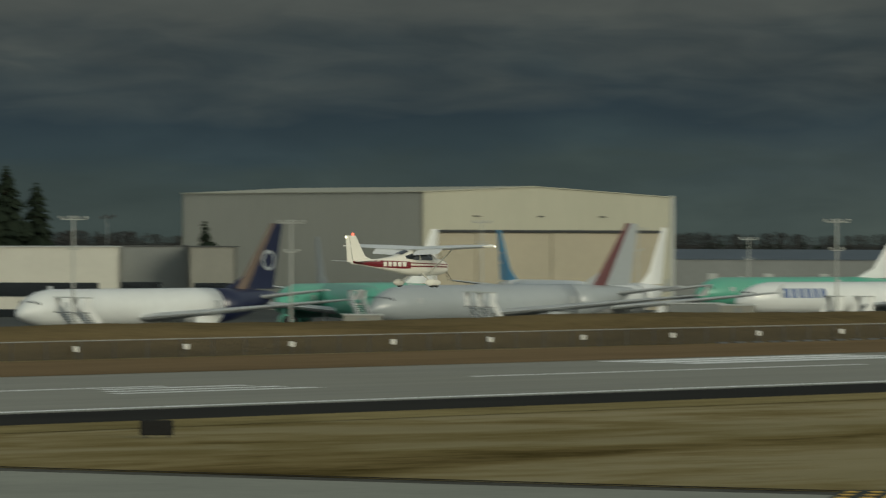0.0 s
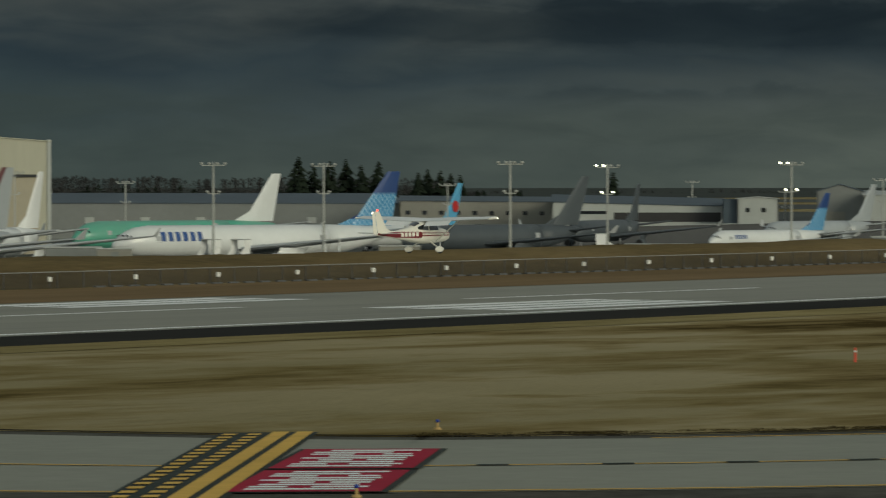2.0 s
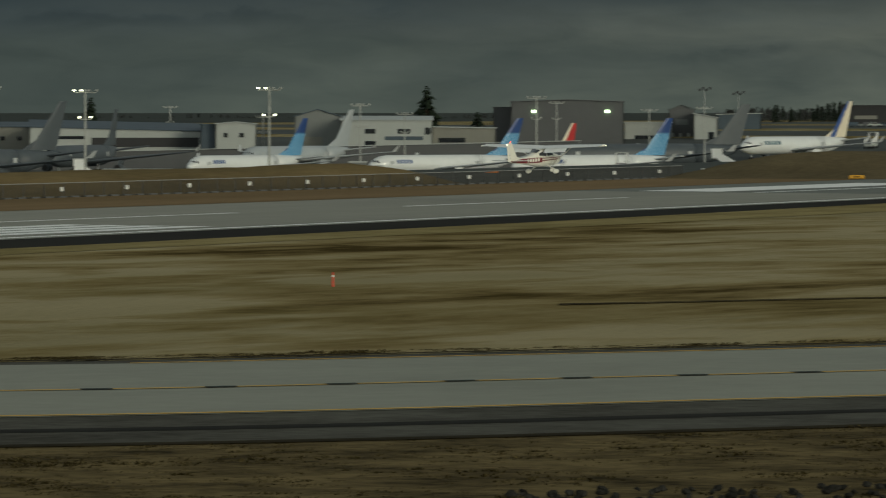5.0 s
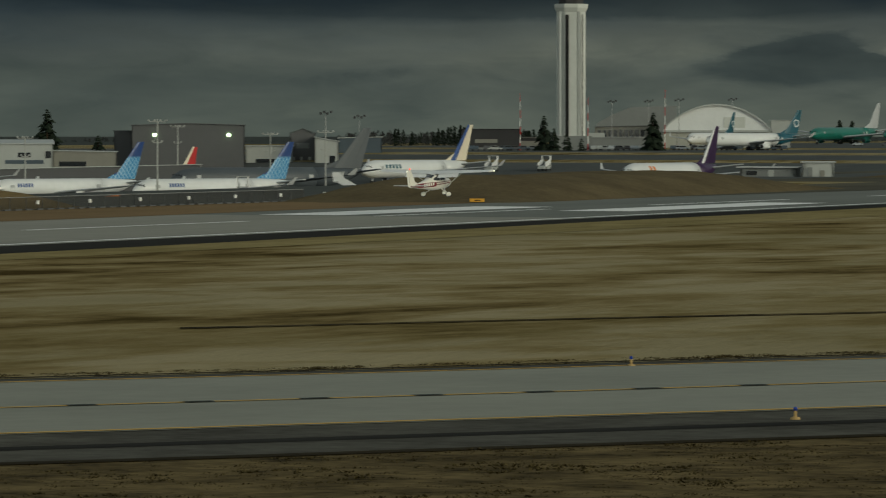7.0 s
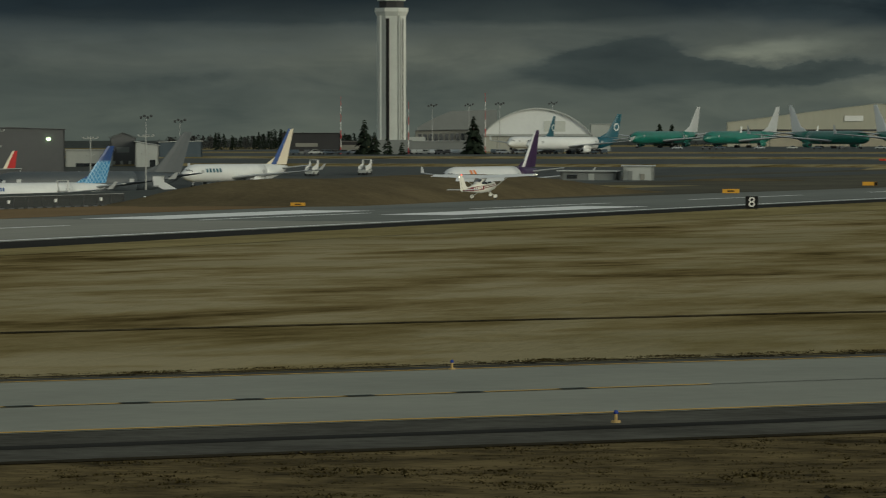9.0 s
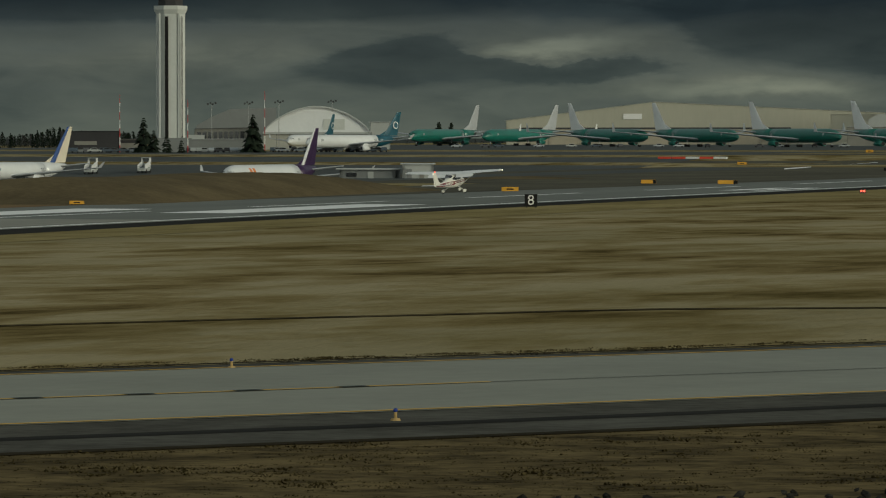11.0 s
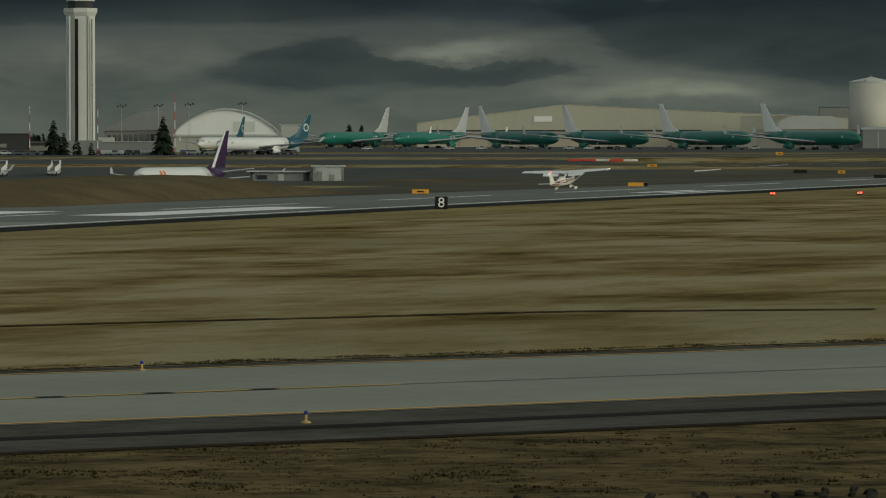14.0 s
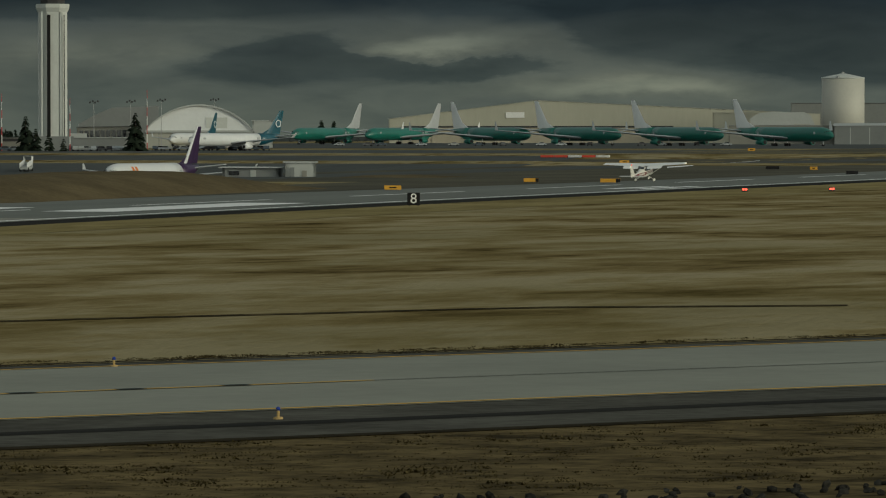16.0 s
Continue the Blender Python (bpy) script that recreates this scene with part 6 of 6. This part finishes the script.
def build_sign(p, w, h, face, label, glyph="", extra=None, turn=None):
    x, y = p[0], p[1]
    turn = -math.degrees(math.atan2(x, y)) if turn is None else turn
    root = thing("airfield_sign", label, "sign", pose(x, y, ground_z(x, y) + 0.02, 0, 0, turn), "airfield signs")
    lo = 0.10
    for s in (-1, 1):
        part("leg", boxed(s * w * 0.35 - 0.04, -0.04, 0, s * w * 0.35 + 0.04, 0.04, lo + 0.05), M["dark_metal"], root)
    part("cabinet", boxed(-w / 2, -0.15, lo, w / 2, 0.15, lo + h, bevel=0.03), M["black"] if glyph else face, root)
    if extra:
        part("face_panel", boxed(w * 0.28, -0.17, lo + 0.02, w * 0.495, -0.153, lo - 0.02 + h), extra, root)
    elif not glyph and face is M["yellow"]:
        part("legend_bars", boxed(-w * 0.2, -0.17, lo + h * 0.35, w * 0.22, -0.153, lo + h * 0.65), M["black"], root)
    if glyph:
        c = bpy.data.curves.new("numeral", "FONT")
        c.body, c.size, c.extrude, c.align_x, c.align_y = glyph, h * 1.12, 0.005, "CENTER", "CENTER"
        ob = new("numeral", c)
        dg = bpy.context.evaluated_depsgraph_get()
        me = bpy.data.meshes.new_from_object(ob.evaluated_get(dg))
        bpy.data.objects.remove(ob)
        me.materials.clear()
        me.materials.append(M["signwhite"])
        o = new("numeral", me)
        o.parent = root
        o.matrix_basis = pose(0, -0.165, lo + h / 2, 90, 0, 0) @ Matrix.Diagonal((1.0, 1.0, 1, 1))
        o["label"] = "white numeral 8"
    return root


build_sign((462.77, 167.07), 1.22, 1.22, M["black"], "black distance sign with a white numeral 8 in the grass", glyph="8")
build_sign((142.43, 146.05), 1.32, 0.60, M["black"], "black-backed airfield sign in the grass")
build_sign((563.51, 206.06), 2.0, 0.5, M["yellow"], "yellow taxiway direction sign beside the runway")
build_sign((636.23, 213.20), 2.0, 0.5, M["yellow"], "yellow and black taxiway sign", extra=M["black"])
build_sign((633.75, 201.47), 2.6, 0.5, M["yellow"], "yellow and black taxiway sign", extra=M["black"])
build_sign((805.32, 228.08), 2.2, 0.5, M["black"], "low black taxiway sign on grass")
build_sign((735.34, 195.94), 1.8, 0.5, M["black"], "low black taxiway sign on grass")
build_sign((465.08, 216.49), 1.5, 0.34, M["yellow"], "low yellow taxiway sign")
build_sign((797.50, 218.93), 1.2, 0.5, M["yellow"], "small yellow taxiway sign on grass")
build_sign((1465.57, 421.57), 2.2, 0.8, M["yellow"], "yellow sign on the far ramp")
build_sign((913.78, 287.70), 1.8, 0.5, M["yellow"], "yellow taxiway sign on short legs")
build_sign((409.33, 250.70, 0.96), 0.9, 1.5, M["yellow"], "tall yellow sign by the fence")


def build_barrier():
    a, b = (1333.03, 443.91), (1333.25, 423.84)
    dx, dy = b[0] - a[0], b[1] - a[1]
    ln = math.hypot(dx, dy)
    root = thing("barricade", "low red and white striped closure barricade", "barrier", pose(a[0], a[1], ground_z(*a), 0, 0, math.degrees(math.atan2(dy, dx))))
    n = 5
    for k in range(n):
        part("block", boxed(ln * k / n, -0.4, 0, ln * (k + 1) / n - 0.2, 0.4, 0.62, bevel=0.06), M["barrier_red"] if k in (0, 1, 3) else M["signwhite"], root)


build_barrier()


def build_edge_light(p, lens, label, tall=0.32):
    x, y = p[0], p[1]
    root = thing("edge_light", label, "light", pose(x, y, ground_z(x, y) + 0.02), "airfield lights")
    part("base_plate", rod(bmesh.new(), (0, 0, 0), (0, 0, 0.06), 0.13, 0.11, 12), M["dull_yellow"], root)
    part("stem", rod(bmesh.new(), (0, 0, 0.06), (0, 0, tall * 0.7), 0.04, 0.04, 8), M["dull_yellow"], root)
    bm = bmesh.new()
    bmesh.ops.create_uvsphere(bm, u_segments=10, v_segments=6, radius=0.06, matrix=Matrix.Translation((0, 0, tall * 0.8)))
    part("lens", bm, lens, root)


for p in ((117.33, 45.93), (143.36, 61.52), (96.51, 71.32), (126.11, 90.12)):
    build_edge_light(p, M["bluelens"], "yellow stemmed taxiway edge light with blue lens")


def build_red_light(p):
    x, y = p[0], p[1]
    root = thing("approach_light", "low unit of lit red lights beside the runway", "light", pose(x, y, ground_z(x, y) + 0.02, 0, 0, -70), "red light units")
    part("housing", boxed(-0.35, -0.2, 0, 0.35, 0.2, 0.45, bevel=0.05), M["dark_metal"], root)
    for s in (-1, 1):
        part("lens", boxed(s * 0.16 - 0.12, -0.23, 0.16, s * 0.16 + 0.12, -0.205, 0.38), M["lamp_red"], root, "glowing red lens")


for p in ((563.91, 163.02), (570.47, 154.43)):
    build_red_light(p)


def build_windsock(p):
    x, y, z = p
    g = ground_z(x, y)
    root = thing("windsock", "orange windsock on a short pole", "windsock", pose(x, y, g, 0, 0, -60))
    part("pole", rod(bmesh.new(), (-1.4, 0, 0), (-1.4, 0, z - g + 0.3), 0.06, 0.05, 8), M["galvanised"], root)
    bm = bmesh.new()
    rod(bm, (-1.35, 0, z - g - 0.25), (1.3, 0, z - g + 0.15), 0.32, 0.2, 10)
    part("sleeve", bm, M["orange"], root)


build_windsock((489.22, 272.51, 1.08))


def build_antenna(p, base, n=7):
    x, y, top = p
    root = thing("antenna_mast", "slim red and white banded antenna mast", "mast", pose(x, y, base), "antenna masts")
    h = top - base
    for k in range(n):
        part("band", rod(bmesh.new(), (0, 0, h * k / n + 0.002), (0, 0, h * (k + 1) / n), 0.17 - 0.015 * k, 0.155 - 0.015 * k, 8), M["red"] if k % 2 == 0 else M["signwhite"], root)


build_antenna((1438.01, 654.62, 20.07), 2.0)
build_antenna((1437.45, 631.38, 18.59), 2.0)
build_antenna((1446.82, 609.60, 21.19), 2.0)


def build_post(p):
    x, y = p[0], p[1]
    root = thing("marker_post", "slim red marker post in the grass", "post", pose(x, y, ground_z(x, y)), "marker posts")
    part("post", rod(bmesh.new(), (0, 0, 0), (0, 0, 0.62), 0.05, 0.04, 8), M["barrier_red"], root)
    part("band", rod(bmesh.new(), (0, 0, 0.42), (0, 0, 0.50), 0.055, 0.053, 8), M["signwhite"], root)


build_post((184.58, 110.26))


def build_rocks():
    """Dark broken rock along the near edge of the grass."""
    rnd = random.Random(11)
    base = []
    for s in range(5):
        bm = bmesh.new()
        bmesh.ops.create_icosphere(bm, subdivisions=1, radius=0.5)
        for v in bm.verts:
            v.co *= rnd.uniform(0.65, 1.2)
            v.co.z *= 0.7
        me = bpy.data.meshes.new("rock")
        bm.to_mesh(me)
        bm.free()
        me.materials.append(M["rock"])
        base.append(me)
    root = thing("rock_edging", "strip of dark broken rock at the edge of the grass", "rocks", pose(0, 0, 0), kind="structure")
    for k in range(290):
        u = rnd.random()
        q = Vector((83.0, 46.0)).lerp(Vector((105.0, 13.5)), u) + Vector((-0.8, -0.55)) * rnd.uniform(-0.3, 3.5)
        o = new("rock", base[rnd.randrange(5)])
        o.parent = root
        s = rnd.uniform(0.12, 0.28)
        o.matrix_basis = pose(q.x, q.y, ground_z(q.x, q.y) + 0.08, rnd.uniform(0, 40), rnd.uniform(0, 40), rnd.uniform(0, 360)) @ Matrix.Diagonal((s, s, s, 1))


build_rocks()


def straw_material():
    m = bpy.data.materials.new("dead_grass_blades")
    m.use_nodes = True
    t = m.node_tree
    p = t.nodes["Principled BSDF"]
    r = node(t, "ShaderNodeNewGeometry").outputs["Random Per Island"]
    t.links.new(ramp(t, r, [(0.0, (0.030, 0.024, 0.010)), (0.5, (0.058, 0.046, 0.020)), (0.85, (0.090, 0.071, 0.032)), (1.0, (0.125, 0.100, 0.048))]), p.inputs["Base Color"])
    p.inputs["Roughness"].default_value = 0.95
    p.inputs["Specular IOR Level"].default_value = 0.0
    return m


def build_tufts(name, label, lo, hi, count, tall, seed, first=34):
    """Dead grass in leaning tufts over a strip beside the taxiway."""
    rnd = random.Random(seed)
    vs, fs = [], []
    near, far = offset(TAXI_C, lo), offset(TAXI_C, hi)
    for _ in range(count):
        i = rnd.randrange(first, len(TAXI_C) - 1)
        k, u = rnd.random(), rnd.random()
        q = near[i].lerp(near[i + 1], u).lerp(far[i].lerp(far[i + 1], u), k)
        clump = noise.noise((q.x * 0.35, q.y * 0.35, seed)) + 0.6 * noise.noise((q.x * 1.3, q.y * 1.3, 2.0))
        if clump < rnd.uniform(-0.5, 0.25):
            continue
        g = ground_z(q.x, q.y) + 0.02
        h = tall * (0.5 + 0.7 * max(0.0, clump)) * rnd.uniform(0.6, 1.3)
        for _b in range(5):
            a = rnd.uniform(0, 6.283)
            c, d = math.cos(a), math.sin(a)
            w = h * rnd.uniform(0.3, 0.8)
            ox, oy = rnd.uniform(-0.12, 0.12), rnd.uniform(-0.12, 0.12)
            lean = h * rnd.uniform(0.5, 2.2)
            n = len(vs)
            vs.extend(((q.x + ox - d * w, q.y + oy + c * w, g), (q.x + ox + d * w, q.y + oy - c * w, g), (q.x + ox + c * lean, q.y + oy + d * lean, g + h)))
            fs.append((n, n + 1, n + 2))
    me = bpy.data.meshes.new(name)
    me.from_pydata(vs, [], fs)
    me.materials.append(M["straw"])
    tagged(new(name, me), label, "grass", kind="stuff")


M["straw"] = straw_material()
build_tufts("rough_tufts", "ragged tufts of dead brown grass beside the taxiway", -43.0, -23.2, 16000, 0.065, 21)
build_tufts("edge_tufts", "thin fringe of dead grass along the taxiway edge", (17.6, 15.3), (20.0, 18.0), 6000, 0.06, 22, 30)


# ---- what moves ----
def motions():
    track = [
        (0.0, 210.81, 5.7), (0.5, 226.18, 5.13), (1.0, 241.44, 4.66), (1.5, 256.7, 4.15), (2.0, 271.72, 3.81), (2.5, 286.98, 3.6),
        (3.0, 302.03, 3.39), (3.2, 308.25, 3.32), (5.3, 366.48, 2.94), (5.5, 370.92, 2.83), (6.0, 384.87, 2.72), (6.5, 397.7, 2.6),
        (7.0, 410.58, 2.57), (7.5, 423.39, 2.55), (8.0, 436.32, 2.53), (8.5, 449.56, 2.41), (9.0, 462.74, 2.13), (9.5, 474.84, 1.93),
        (10.0, 489.0, 2.01), (12.5, 551.46, 1.7), (13.0, 562.76, 1.74), (13.5, 574.11, 1.77), (14.0, 585.11, 1.79), (14.5, 595.76, 1.82),
        (15.0, 606.64, 1.85), (15.5, 617.62, 1.87), (16.0, 628.55, 1.9),
    ]
    # nose and wing angles through the flare, between set times
    attitude = [(0.0, -0.5, 0.0), (2.0, 1.0, 0.0), (3.2, 2.0, 0.0), (6.0, 4.2, 0.0), (7.5, 4.8, 0.0), (10.0, 6.0, -1.0), (12.5, 6.8, -3.2), (13.2, 7.0, -3.0), (14.5, 7.5, -1.5), (16.0, 8.0, -0.5)]
    rows = []
    for t, x, z in track:
        (ta, na, ba), (tb, nb, bb) = next((p, q) for p, q in zip(attitude, attitude[1:]) if p[0] <= t <= q[0])
        u = (t - ta) / (tb - ta)
        rows.append((t, pose(x, 195.0, z, ba + (bb - ba) * u, -(na + (nb - na) * u), -1.2)))
    walk(light_aircraft, rows)
    # the propeller turns all the time
    hub = pose(0, 0, 1.12)
    walk(spinner, [(k / 30, hub @ pose(0, 0, 0, 85 * k % 360) @ hub.inverted()) for k in range(481)])


motions()
